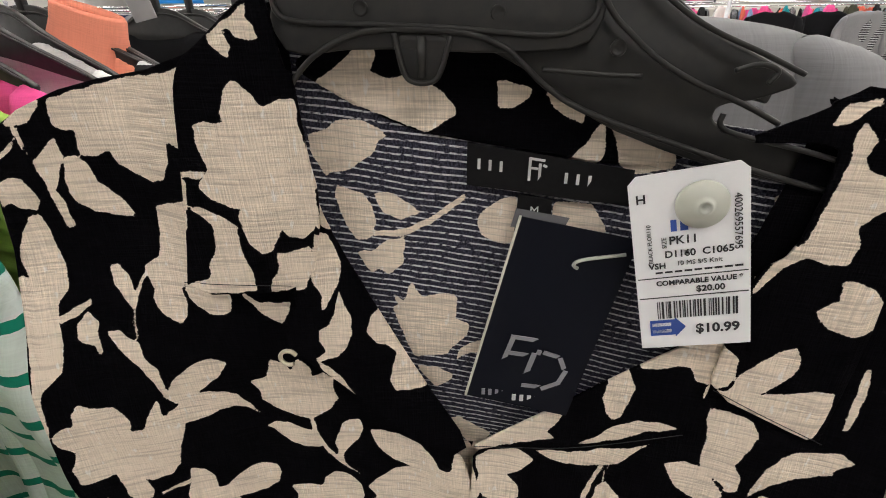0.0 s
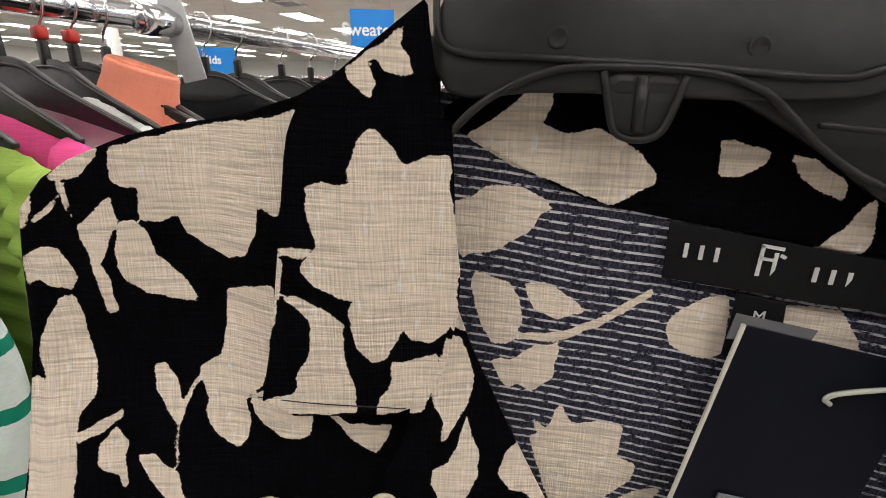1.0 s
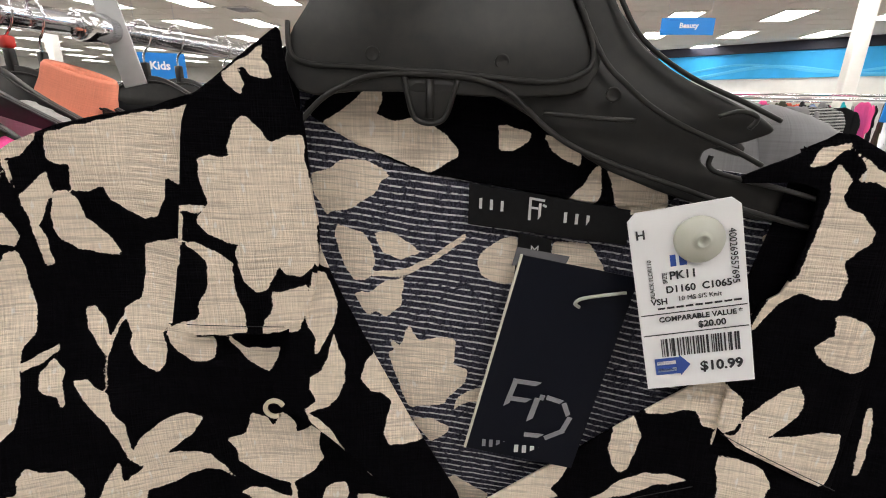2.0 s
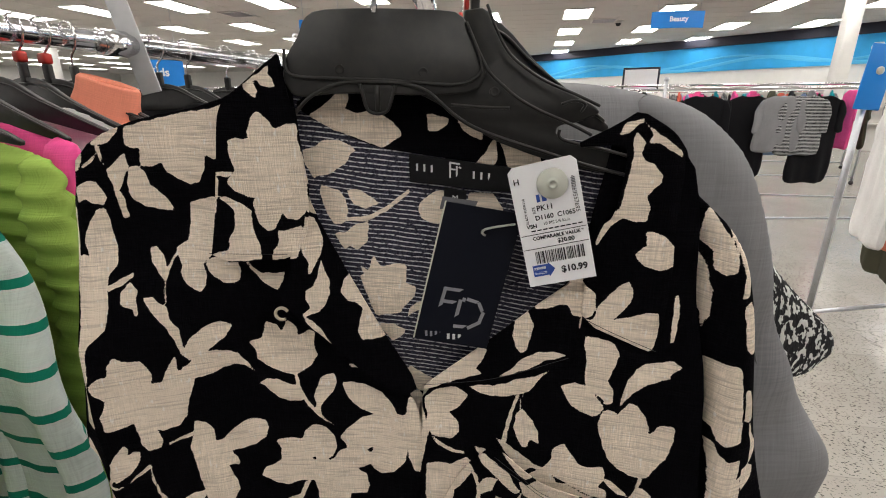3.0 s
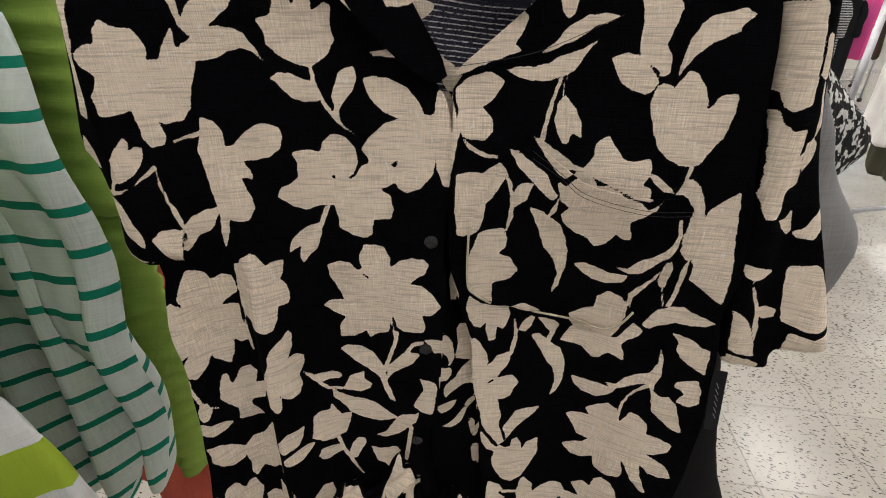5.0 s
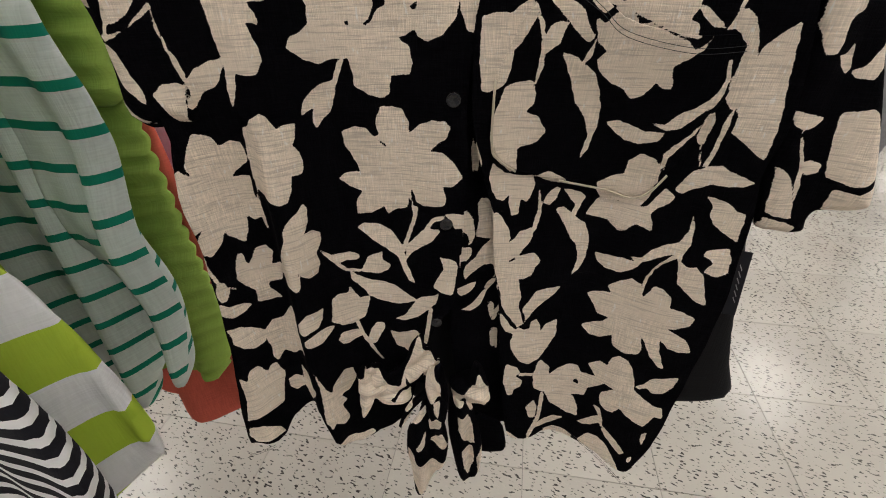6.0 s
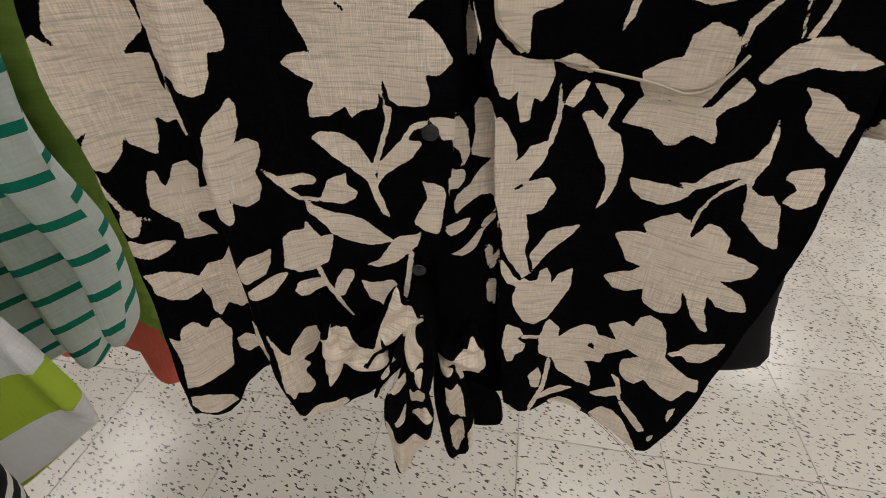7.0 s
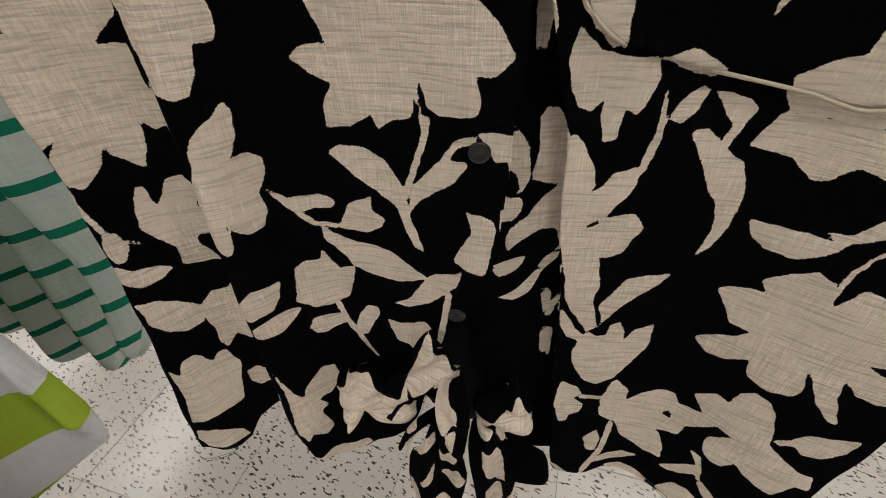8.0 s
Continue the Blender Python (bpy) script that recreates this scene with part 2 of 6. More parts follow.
def ink(layer, x, z):
    out = np.full(x.shape, -0.004)
    x, z = (x + 0.00016 * (np.sin(z * 760 + x * 310) + np.sin(x * 520 - z * 410 + 1.0)),
            z + 0.00016 * (np.sin(x * 800 - z * 260 + 2.0) + np.sin(z * 540 + x * 470)))
    for sign, poly in PRINT[layer]:
        lo, hi = poly.min(0) - 0.004, poly.max(0) + 0.004
        near = (x > lo[0]) & (x < hi[0]) & (z > lo[1]) & (z < hi[1])
        if near.any():
            d = signed(poly, x[near], z[near])[0]
            out[near] = np.maximum(out[near], d) if sign > 0 else np.minimum(out[near], -d)
    return np.clip(out + 0.0001, -0.004, 0.004)


def cloth(name, outline, depth, mat, parent=None, step=0.003, bulge=0.0, rim=0.03, layer="", label="", rounds=2, thick=0.0006):
    """A sheet of cloth cut to an outline (metres, x and z) at y = depth(x, z). With bulge it is a hollow, two-sided shape."""
    poly = rounded(outline, rounds)
    lo, hi = poly.min(0), poly.max(0)
    xs, zs = np.arange(lo[0] - step, hi[0] + 2 * step, step), np.arange(lo[1] - step, hi[1] + 2 * step, step)
    gx, gz = np.meshgrid(xs, zs)
    d, nx, nz = signed(poly, gx, gz)
    ins = d > 0
    cell = ins[:-1, :-1] | ins[1:, :-1] | ins[:-1, 1:] | ins[1:, 1:]
    used = np.zeros(ins.shape, bool)
    for a in (slice(0, -1), slice(1, None)):
        for b in (slice(0, -1), slice(1, None)):
            used[a, b] |= cell
    x, z = np.where(ins, gx, nx), np.where(ins, gz, nz)
    d = np.maximum(d, 0)
    y = depth(x, z)
    index = np.full(ins.shape, -1)
    index[used] = np.arange(used.sum())
    q = bulge * np.sqrt(np.clip(1 - (1 - np.clip(d / rim, 0, 1)) ** 2, 0, 1))
    verts = np.stack([x[used], (y - q)[used], z[used]], 1)
    rows, cols = np.nonzero(cell)
    quad = np.stack([index[rows, cols], index[rows, cols + 1], index[rows + 1, cols + 1], index[rows + 1, cols]], 1)
    if bulge:
        core = used & (d > 0)
        back = index.copy()
        back[core] = len(verts) + np.arange(core.sum())
        verts = np.concatenate([verts, np.stack([x[core], (y + q)[core], z[core]], 1)])
        quad = np.concatenate([quad, np.stack([back[rows, cols], back[rows + 1, cols], back[rows + 1, cols + 1], back[rows, cols + 1]], 1)])
    me = bpy.data.meshes.new(name)
    me.from_pydata(verts.tolist(), [], quad.tolist())
    me.materials.append(mat)
    me.shade_smooth()
    if layer:
        at = me.attributes.new("ink", "FLOAT", "POINT")
        at.data.foreach_set("value", ink(layer, verts[:, 0], verts[:, 2]).astype(np.float32))
    ob = new(name, me)
    ob.parent = parent
    if thick and not bulge:
        so = ob.modifiers.new("thickness", "SOLIDIFY")
        so.thickness, so.offset = thick, -1.0
    if label:
        ob["label"] = label
    return ob


def slab(outline, thick, bevel=0.001, rounds=1, place=lambda x, z: 0.0):
    """A flat plate of an outline in x and z, its front at y = place(x, z)."""
    p = rounded(outline, rounds)
    bm = bmesh.new()
    f = bm.faces.new([bm.verts.new((x, place(x, z), z)) for x, z in p])
    out = bmesh.ops.extrude_face_region(bm, geom=[f])
    bmesh.ops.translate(bm, vec=(0, thick, 0), verts=[v for v in out["geom"] if isinstance(v, bmesh.types.BMVert)])
    bmesh.ops.recalc_face_normals(bm, faces=bm.faces)
    if bevel:
        bmesh.ops.bevel(bm, geom=bm.edges[:], offset=bevel, segments=2, affect="EDGES", profile=0.5)
    return bm


def lettering(name, text, size, mat, parent, m, label="", bold=0.0, wide=1.0):
    cu = bpy.data.curves.new(name, "FONT")
    cu.body, cu.size, cu.align_x, cu.align_y, cu.extrude, cu.offset = text, size, "CENTER", "CENTER", 0.00008, bold
    cu.space_character = wide
    cu.materials.append(mat)
    cu.resolution_u = 3
    ob = new(name, cu)
    ob.parent = parent
    ob.matrix_basis = m
    if label:
        ob["label"] = label
    return ob


def smoothstep(a, b, v):
    t = np.clip((v - a) / (b - a), 0, 1)
    return t * t * (3 - 2 * t)

# ---- the store's shell ----
TURN = radians(-12.0)
E1, E2 = Vector((math.cos(TURN), math.sin(TURN), 0)), Vector((-math.sin(TURN), math.cos(TURN), 0))
CEILING = 3.2


def structure(name, bm, mat, label, category, smooth=False):
    return tagged(part(name, bm, mat, None, "", smooth), label, category, kind="structure")


def store_box(a0, a1, b0, b1, z0, z1):
    """A box along the store's own axes."""
    bm = box(a1 - a0, b1 - b0, z1 - z0, 0, ((a0 + a1) / 2, (b0 + b1) / 2, (z0 + z1) / 2))
    bmesh.ops.transform(bm, matrix=Matrix.Rotation(TURN, 4, "Z"), verts=bm.verts)
    return bm


A0, A1, B0, B1 = -26.0, 17.0, -4.2, 26.0
floor = structure("floor", store_box(A0, A1, B0, B1, -0.1, -0.0025), M["grout"], "cream vinyl tile floor with dark flecks", "floor")
structure("wall_west", store_box(A0 - 0.2, A0, B0, B1, -0.1, CEILING), M["white_paint"], "plain white painted store wall", "wall")
structure("wall_east", store_box(A1, A1 + 0.2, B0, B1, -0.1, CEILING), M["white_paint"], "plain white painted store wall", "wall")
# unseen wall, added at B0 to cut the light on the blouse front
structure("wall_light_block", store_box(A0, A1, B0 - 0.2, B0, -0.1, CEILING), plain("grey paint", (0.45, 0.45, 0.46), 0.8, 0, 0.2, 5, 0.06), "unseen grey wall added behind the camera to cut the light", "wall")
structure("wall_north", store_box(A0, A1, B1, B1 + 0.2, -0.1, CEILING), M["white_paint"], "white store wall behind racks", "wall")

# ceiling with square tile joints in one mesh
bm = store_box(A0, A1, B0, B1, CEILING + 0.004, CEILING + 0.12)
for k in range(int((A1 - A0) / 1.22)):
    b2 = store_box(A0 + 1.22 * k, A0 + 1.22 * k + 0.024, B0, B1, CEILING, CEILING + 0.03)
    bm = join(bm, b2)
for k in range(int((B1 - B0) / 0.61)):
    b2 = store_box(A0, A1, B0 + 0.61 * k, B0 + 0.61 * k + 0.024, CEILING + 0.001, CEILING + 0.03)
    bm = join(bm, b2)
structure("ceiling", bm, M["ceiling"], "off-white suspended tile ceiling", "ceiling")

# lit troffers
light = thing("ceiling_light", "white recessed fluorescent troffer, lit", "ceiling light", group="ceiling lights")
part("diffuser", box(0.58, 1.18, 0.012, 0.003), M["panel"], light, "glowing white diffuser")
fr = join(box(0.64, 0.03, 0.03, 0, (0, 0.605, 0.008)), box(0.64, 0.03, 0.03, 0, (0, -0.605, 0.008)), box(0.03, 1.18, 0.03, 0, (0.305, 0, 0.008)), box(0.03, 1.18, 0.03, 0, (-0.305, 0, 0.008)))
part("frame", fr, M["white_paint"], light, "white metal frame", False)
L0 = Vector((3.28, 11.24, CEILING - 0.012))
first = True
for i in range(-13, 6):
    for j in range(-7, 5):
        p = L0 + E1 * 2.05 * i + E2 * 2.6 * j
        a, b = p.dot(E1), p.dot(E2)
        if not (A0 + 1 < a < A1 - 1 and B0 + 0.8 < b < B1 - 1):
            continue
        m = Matrix.Translation(p) @ Matrix.Rotation(TURN, 4, "Z")
        if first:
            light.matrix_basis = m
            first = False
        else:
            copy_thing(light, m)

# the perimeter wall with its blue band, running obliquely behind the racks
WA, WB = Vector((-1.0, 26.1, 0)), Vector((16.5, 6.8, 0))
wdir = (WB - WA).normalized()
wrot = Matrix.Translation((WA + WB) / 2) @ Matrix.Rotation(math.atan2(wdir.y, wdir.x), 4, "Z")
wl = (WB - WA).length


def on_wall(bm):
    bmesh.ops.transform(bm, matrix=wrot, verts=bm.verts)
    return bm


structure("wall_blue", on_wall(box(wl, 0.2, CEILING + 0.1, 0, (0, 0.1, CEILING / 2 - 0.05))), M["white_paint"], "white perimeter wall below a blue band", "wall")
structure("trim", on_wall(box(wl, 0.14, 0.26, 0.01, (0, -0.07, CEILING - 0.13))), M["dark_trim"], "dark navy trim along the ceiling", "trim")
structure("trim_blue", on_wall(box(wl, 0.06, 0.72, 0.004, (0, -0.03, CEILING - 0.62))), M["wall_blue"], "bright sky blue band on the wall", "trim")
for k, (h, off) in enumerate(((0.05, -0.80), (0.035, -0.72))):
    bm = tube([(-wl / 2 + 0.3 + wl / 60 * i * 0.98, -0.065, CEILING + off + 0.14 * math.sin(i * 0.55 + k)) for i in range(60)], h, 6, 0.2)
    structure("trim_wave", on_wall(bm), plain("pale blue wave", (0.10, 0.55, 0.92), 0.6), "pale blue wave on the blue band", "trim")
for k in range(3):
    structure("trim_shelf", on_wall(box(wl, 0.35, 0.03, 0.004, (0, -0.18, 0.7 + 0.42 * k))), M["white_paint"], "long white wall shelf", "trim")


def column(p):
    c = thing("column", "square off-white painted building column", "column", p, "building columns", "structure")
    part("shaft", box(0.22, 0.22, CEILING, 0.02, (0, 0, CEILING / 2)), M["white_paint"], c)
    part("base", box(0.26, 0.26, 0.12, 0.01, (0, 0, 0.06)), M["dark_trim"], c, "dark base")
    c.rotation_euler = (0, 0, TURN)


column((7.2, 8.35, 0))
column((-9.4, 12.0, 0))


# ---- the blouse ----
def hang(x, z):
    """How far back the blouse's front lies."""
    return 0.171 - 0.0464 * x + 0.049 * (z - 0.9) - 0.66 * x * x + 0.0275 * (z - 0.9) ** 2


LOW_X = (-0.23, -0.205, -0.188, -0.172, -0.152, -0.139, -0.130, -0.118, -0.105, -0.08, -0.05, -0.027, 0.0, 0.02, 0.048, 0.08, 0.11, 0.13, 0.16, 0.185, 0.21, 0.24)
LOW_Y = (8, 4, 0, 14, 21, 16, -9, -5, 7, 17, 12, 9, 1, 3, 11, 16, 22, 22, 10, 4, 4, 6)
MID_X, MID_Y = (-0.2, -0.142, -0.10, -0.02, 0.01, 0.117, 0.19), (-6, 0, 8, 4, -1, -4, -6)


def folds(x, knots, mm):
    return sum(np.interp(x + d, knots, mm) for d in (-0.004, -0.002, 0.0, 0.002, 0.004)) / 5000.0


def front(x, z):
    low = smoothstep(0.99, 0.83, z)
    y = hang(x, z) + low * folds(x, LOW_X, LOW_Y) + (1 - low) * smoothstep(1.12, 1.05, z) * folds(x, MID_X, MID_Y)
    y = y + 0.013 * smoothstep(1.08, 1.16, z) * smoothstep(-0.10, -0.135, x)
    y = y + 0.0010 * np.sin(x * 120 + z * 40) * np.sin(z * 70 - x * 25)
    return y


blouse = thing("blouse", "black short-sleeved blouse with cream floral print, on a black hanger", "blouse")

# the print's motifs, layer by layer
motif("bs", -159, 1219, -148, 1222, -126, 1227, -104, 1229, -95, 1232, -96, 1225, -100, 1219, -103, 1199, -111, 1202, -112, 1193, -117, 1185, -124, 1183, -133, 1186, -140, 1191, -142, 1197, -148, 1194, -154, 1195, -154, 1199, -153, 1206, -157, 1206, -161, 1208, -161, 1214)
motif("bs", -181, 1209, -172, 1216, -162, 1219, -166, 1214, -170, 1210, -176, 1208, -178, 1208)
motif("bs", -179, 1210, -176, 1206, -175, 1196, -174, 1192, -171, 1195, -167, 1199, -162, 1203, -162, 1197, -161, 1193, -164, 1191, -165, 1186, -168, 1180, -166, 1175, -165, 1163, -168, 1162, -169, 1166, -171, 1182, -174, 1194, -178, 1203)
motif("bs", -161, 1194, -156, 1195, -152, 1189, -151, 1183, -147, 1179, -144, 1176, -140, 1170, -138, 1166, -143, 1166, -150, 1168, -155, 1169, -160, 1173, -163, 1178, -163, 1184)
motif("bs", -195, 1199, -193, 1201, -187, 1206, -186, 1202, -188, 1196, -190, 1192, -192, 1194)
motif("bs", -187, 1196, -179, 1202, -180, 1199, -187, 1194)
motif("bs", -192, 1183, -186, 1186, -181, 1186, -178, 1181, -176, 1175, -179, 1171, -184, 1172, -188, 1175, -193, 1173)
motif("bs", -188, 1160, -183, 1168, -178, 1169, -177, 1160, -176, 1151, -174, 1142, -175, 1132, -180, 1126, -181, 1117, -181, 1103, -183, 1092, -187, 1088, -192, 1084, -195, 1078, -197, 1083, -196, 1096, -197, 1114, -198, 1125, -198, 1138, -194, 1140, -190, 1138, -192, 1146, -192, 1151)
motif("bs", -201, 1167, -198, 1170, -196, 1168, -198, 1155, -198, 1138, -198, 1122, -199, 1111, -201, 1116, -202, 1129, -204, 1148, -208, 1151, -207, 1157)
motif("bs", -181, 1119, -173, 1123, -166, 1127, -166, 1124, -173, 1119, -180, 1116)
motif("bs", -173, 1115, -168, 1121, -164, 1115, -165, 1109, -164, 1100, -166, 1098, -167, 1104, -172, 1105, -174, 1108)
motif("bs", -156, 1142, -152, 1142, -148, 1137, -147, 1132, -146, 1128, -140, 1138, -133, 1144, -135, 1141, -142, 1133, -145, 1126, -147, 1119, -151, 1125, -155, 1132)
motif("bs", -148, 1122, -147, 1122, -147, 1114, -146, 1105, -147, 1105, -148, 1114)
motif("bs", -161, 1110, -155, 1110, -151, 1106, -146, 1103, -145, 1095, -140, 1089, -139, 1072, -141, 1068, -143, 1079, -147, 1089, -152, 1095, -157, 1102)
motif("b", -127, 1171, -117, 1174, -107, 1176, -107, 1170, -107, 1163, -111, 1155, -111, 1147, -114, 1138, -122, 1131, -120, 1124, -121, 1116, -125, 1112, -130, 1114, -136, 1120, -137, 1126, -136, 1129, -138, 1135, -139, 1141, -135, 1144, -131, 1146, -129, 1156, -128, 1164)
motif("b", -120, 1132, -113, 1136, -103, 1136, -97, 1133, -96, 1127, -97, 1121, -101, 1119, -107, 1119, -113, 1122, -118, 1126)
motif("b", -93, 1134, -91, 1133, -84, 1125, -74, 1124, -68, 1125, -69, 1121, -72, 1115, -74, 1112, -81, 1117, -87, 1125)
motif("c", -77, 1217, -73, 1226, -70, 1228, -65, 1223, -62, 1218, -56, 1220, -49, 1221, -49, 1212, -47, 1201, -46, 1188, -46, 1174, -49, 1166, -54, 1162, -60, 1163, -63, 1168, -65, 1162, -68, 1157, -72, 1156, -77, 1161, -78, 1168, -79, 1173, -77, 1177, -81, 1178, -86, 1180, -90, 1182, -93, 1186, -92, 1189, -87, 1194, -89, 1199, -90, 1205, -90, 1211, -85, 1213, -81, 1212, -77, 1213)
motif("c", -99, 1193, -92, 1193, -88, 1192, -93, 1190, -99, 1191)
motif("c", -100, 1191, -98, 1189, -100, 1179, -102, 1168, -104, 1165, -103, 1177)
motif("c", -100, 1178, -95, 1178, -87, 1174, -80, 1169, -81, 1166, -81, 1160, -80, 1154, -78, 1148, -77, 1138, -88, 1137, -99, 1137, -109, 1137, -108, 1142, -98, 1144, -96, 1147, -96, 1152, -92, 1157, -91, 1165, -91, 1170, -96, 1175)
motif("c", -71, 1137, -70, 1144, -67, 1146, -66, 1154, -66, 1156, -62, 1155, -57, 1157, -52, 1158, -51, 1156, -53, 1147, -56, 1137)
motif("c", -77, 1243, -73, 1245, -67, 1249, -62, 1253, -62, 1250, -63, 1248, -61, 1246, -59, 1242, -63, 1241, -67, 1242, -68, 1245, -71, 1244, -69, 1239, -71, 1235, -74, 1238, -76, 1240)
motif("c", -48, 1172, -43, 1173, -38, 1172, -35, 1166, -32, 1162, -39, 1163, -46, 1166, -48, 1168)
motif("c", -44, 1166, -40, 1163, -34, 1157, -29, 1149, -26, 1142, -22, 1137, -18, 1131, -16, 1126, -20, 1127, -25, 1135, -29, 1142, -32, 1150, -38, 1159)
motif("c", -49, 1164, -45, 1163, -42, 1157, -40, 1150, -40, 1144, -42, 1138, -45, 1133, -48, 1127, -50, 1126, -49, 1133, -52, 1138, -53, 1144, -52, 1152, -50, 1158)
motif("c", -42, 1136, -40, 1129, -37, 1121, -37, 1113, -41, 1104, -47, 1099, -55, 1097, -56, 1098, -50, 1103, -53, 1109, -52, 1115, -47, 1118, -44, 1125)
motif("c", -28, 1121, -23, 1126, -20, 1125, -16, 1117, -10, 1105, -7, 1095, 0, 1082, -4, 1080, -11, 1079, -17, 1079, -20, 1085, -18, 1093, -16, 1101, -20, 1105, -26, 1107, -30, 1113)
motif("c", -47, 1198, -45, 1193, -44, 1186, -47, 1184)
motif("c", -56, 1099, -53, 1096, -45, 1089, -38, 1076, -42, 1080, -53, 1091)
motif("c", 148, 1216, 152, 1211, 151, 1204, 153, 1200, 158, 1198, 163, 1192, 162, 1187, 158, 1183, 156, 1181, 158, 1173, 157, 1165, 151, 1165, 144, 1167, 138, 1162, 134, 1155, 131, 1149, 130, 1151, 133, 1160, 139, 1169, 143, 1174, 144, 1184, 146, 1194, 147, 1204, 146, 1212)
motif("cs", 139, 1215, 142, 1221, 147, 1222, 151, 1223, 152, 1222, 148, 1220, 144, 1216, 139, 1214)
motif("cs", 154, 1210, 160, 1210, 166, 1206, 172, 1203, 175, 1202, 172, 1206, 166, 1210, 159, 1215, 154, 1219, 152, 1222, 155, 1216, 156, 1214)
motif("c", 153, 1145, 157, 1150, 159, 1150, 158, 1156, 157, 1159, 163, 1159, 169, 1156, 175, 1150, 180, 1144, 181, 1138, 175, 1137, 167, 1136, 159, 1138, 155, 1141)
motif("c", 125, 1096, 126, 1101, 132, 1101, 134, 1104, 134, 1109, 139, 1116, 145, 1124, 151, 1128, 154, 1122, 153, 1114, 148, 1107, 144, 1102, 147, 1103, 157, 1106, 163, 1109, 170, 1108, 171, 1100, 170, 1091, 168, 1084, 162, 1082, 152, 1087, 138, 1091, 126, 1093)
motif("c", 95, 1111, 98, 1115, 107, 1119, 114, 1125, 124, 1133, 126, 1124, 133, 1118, 133, 1109, 132, 1104, 126, 1101, 121, 1102, 117, 1109, 111, 1108, 104, 1105, 98, 1105)
motif("c", 83, 1103, 87, 1107, 93, 1102, 97, 1094, 96, 1086, 93, 1075, 90, 1072, 86, 1077, 84, 1085, 85, 1093)
motif("c", 21, 1041, 28, 1049, 40, 1058, 56, 1074, 64, 1077, 67, 1074, 65, 1067, 60, 1059, 64, 1055, 52, 1051, 38, 1046, 24, 1040)
motif("c", 76, 1054, 84, 1060, 89, 1067, 101, 1074, 112, 1075, 119, 1073, 114, 1071, 105, 1068, 97, 1062, 88, 1058, 80, 1054)
motif("b", 179, 1088, 180, 1118, 182, 1120, 183, 1107, 181, 1090)
motif("b", 130, 1088, 147, 1085, 151, 1078, 147, 1066, 145, 1059, 149, 1050, 149, 1043, 145, 1041, 143, 1045, 133, 1051, 131, 1060, 132, 1070, 130, 1080)
motif("b", 153, 1041, 155, 1054, 156, 1061, 161, 1069, 165, 1073, 174, 1075, 182, 1077, 187, 1074, 181, 1068, 180, 1065, 173, 1062, 167, 1059, 160, 1053, 156, 1046)
motif("b", 116, 1051, 124, 1054, 131, 1053, 137, 1048, 142, 1042, 144, 1038, 142, 1034, 137, 1031, 129, 1034, 123, 1038)
motif("b", 142, 1032, 146, 1038, 150, 1037, 153, 1035, 156, 1040, 159, 1045, 164, 1043, 169, 1036, 172, 1029, 172, 1023, 174, 1025, 178, 1032, 186, 1033, 186, 1021, 184, 1009, 178, 1000, 174, 992, 170, 989, 163, 990, 155, 994, 149, 1001, 146, 1008, 144, 1014, 141, 1025)
motif("b", 169, 990, 171, 990, 170, 980, 172, 982, 177, 978, 179, 974, 174, 973, 169, 971, 165, 970, 168, 977)
motif("b", 55, 1044, 63, 1046, 73, 1046, 81, 1048, 89, 1053, 95, 1054, 103, 1058, 109, 1062, 103, 1056, 99, 1049, 96, 1044, 92, 1042, 82, 1038, 72, 1038, 64, 1040)
motif("b", 88, 1040, 90, 1040, 86, 1026, 83, 1012, 82, 1001, 79, 1003, 82, 1019)
motif("b", 93, 1043, 91, 1033, 93, 1028, 91, 1027, 91, 1037)
motif("b", 90, 1028, 93, 1029, 99, 1022, 103, 1014, 104, 1004, 100, 1006, 98, 1008, 96, 1001, 93, 1000, 89, 1008, 87, 1014, 88, 1024)
motif("b", 75, 1004, 82, 1001, 95, 992, 103, 986, 112, 983, 110, 980, 100, 984, 95, 979, 89, 984, 82, 993)
motif("b", 113, 992, 114, 1001, 121, 1006, 126, 999, 131, 992, 137, 990, 147, 993, 149, 985, 145, 975, 151, 973, 151, 966, 141, 967, 128, 973, 116, 978, 107, 984)
motif("b", 147, 983, 153, 982, 161, 975, 165, 971, 158, 972, 151, 978)
motif("b", 91, 977, 96, 974, 103, 981, 109, 984, 116, 976, 118, 973, 125, 973, 135, 968, 145, 964, 150, 959, 157, 965, 158, 968, 155, 960, 148, 954, 141, 950, 145, 936, 141, 935, 135, 939, 130, 931, 123, 928, 116, 935, 108, 938, 99, 946, 96, 953, 101, 958, 94, 964)
motif("b", 60, 996, 67, 994, 76, 987, 84, 981, 87, 974, 92, 966, 89, 963, 83, 968, 74, 977, 65, 986)
motif("b", 93, 965, 93, 955, 87, 949, 89, 955)
motif("b", 24, 1032, 31, 1039, 40, 1042, 47, 1043, 55, 1038, 53, 1034, 47, 1025, 41, 1022, 48, 1015, 49, 1007, 44, 1001, 35, 1001, 29, 1003, 26, 1011, 26, 1021)
motif("b", 29, 1002, 37, 996, 45, 992, 53, 991, 52, 989, 43, 990, 33, 995)
motif("b", 25, 977, 34, 979, 43, 979, 54, 987, 58, 982, 57, 976, 50, 963, 45, 957, 44, 946, 41, 937, 31, 931, 26, 932, 24, 952)
motif("b", 63, 964, 66, 972, 72, 975, 76, 974, 74, 968, 73, 962, 66, 957, 64, 955)
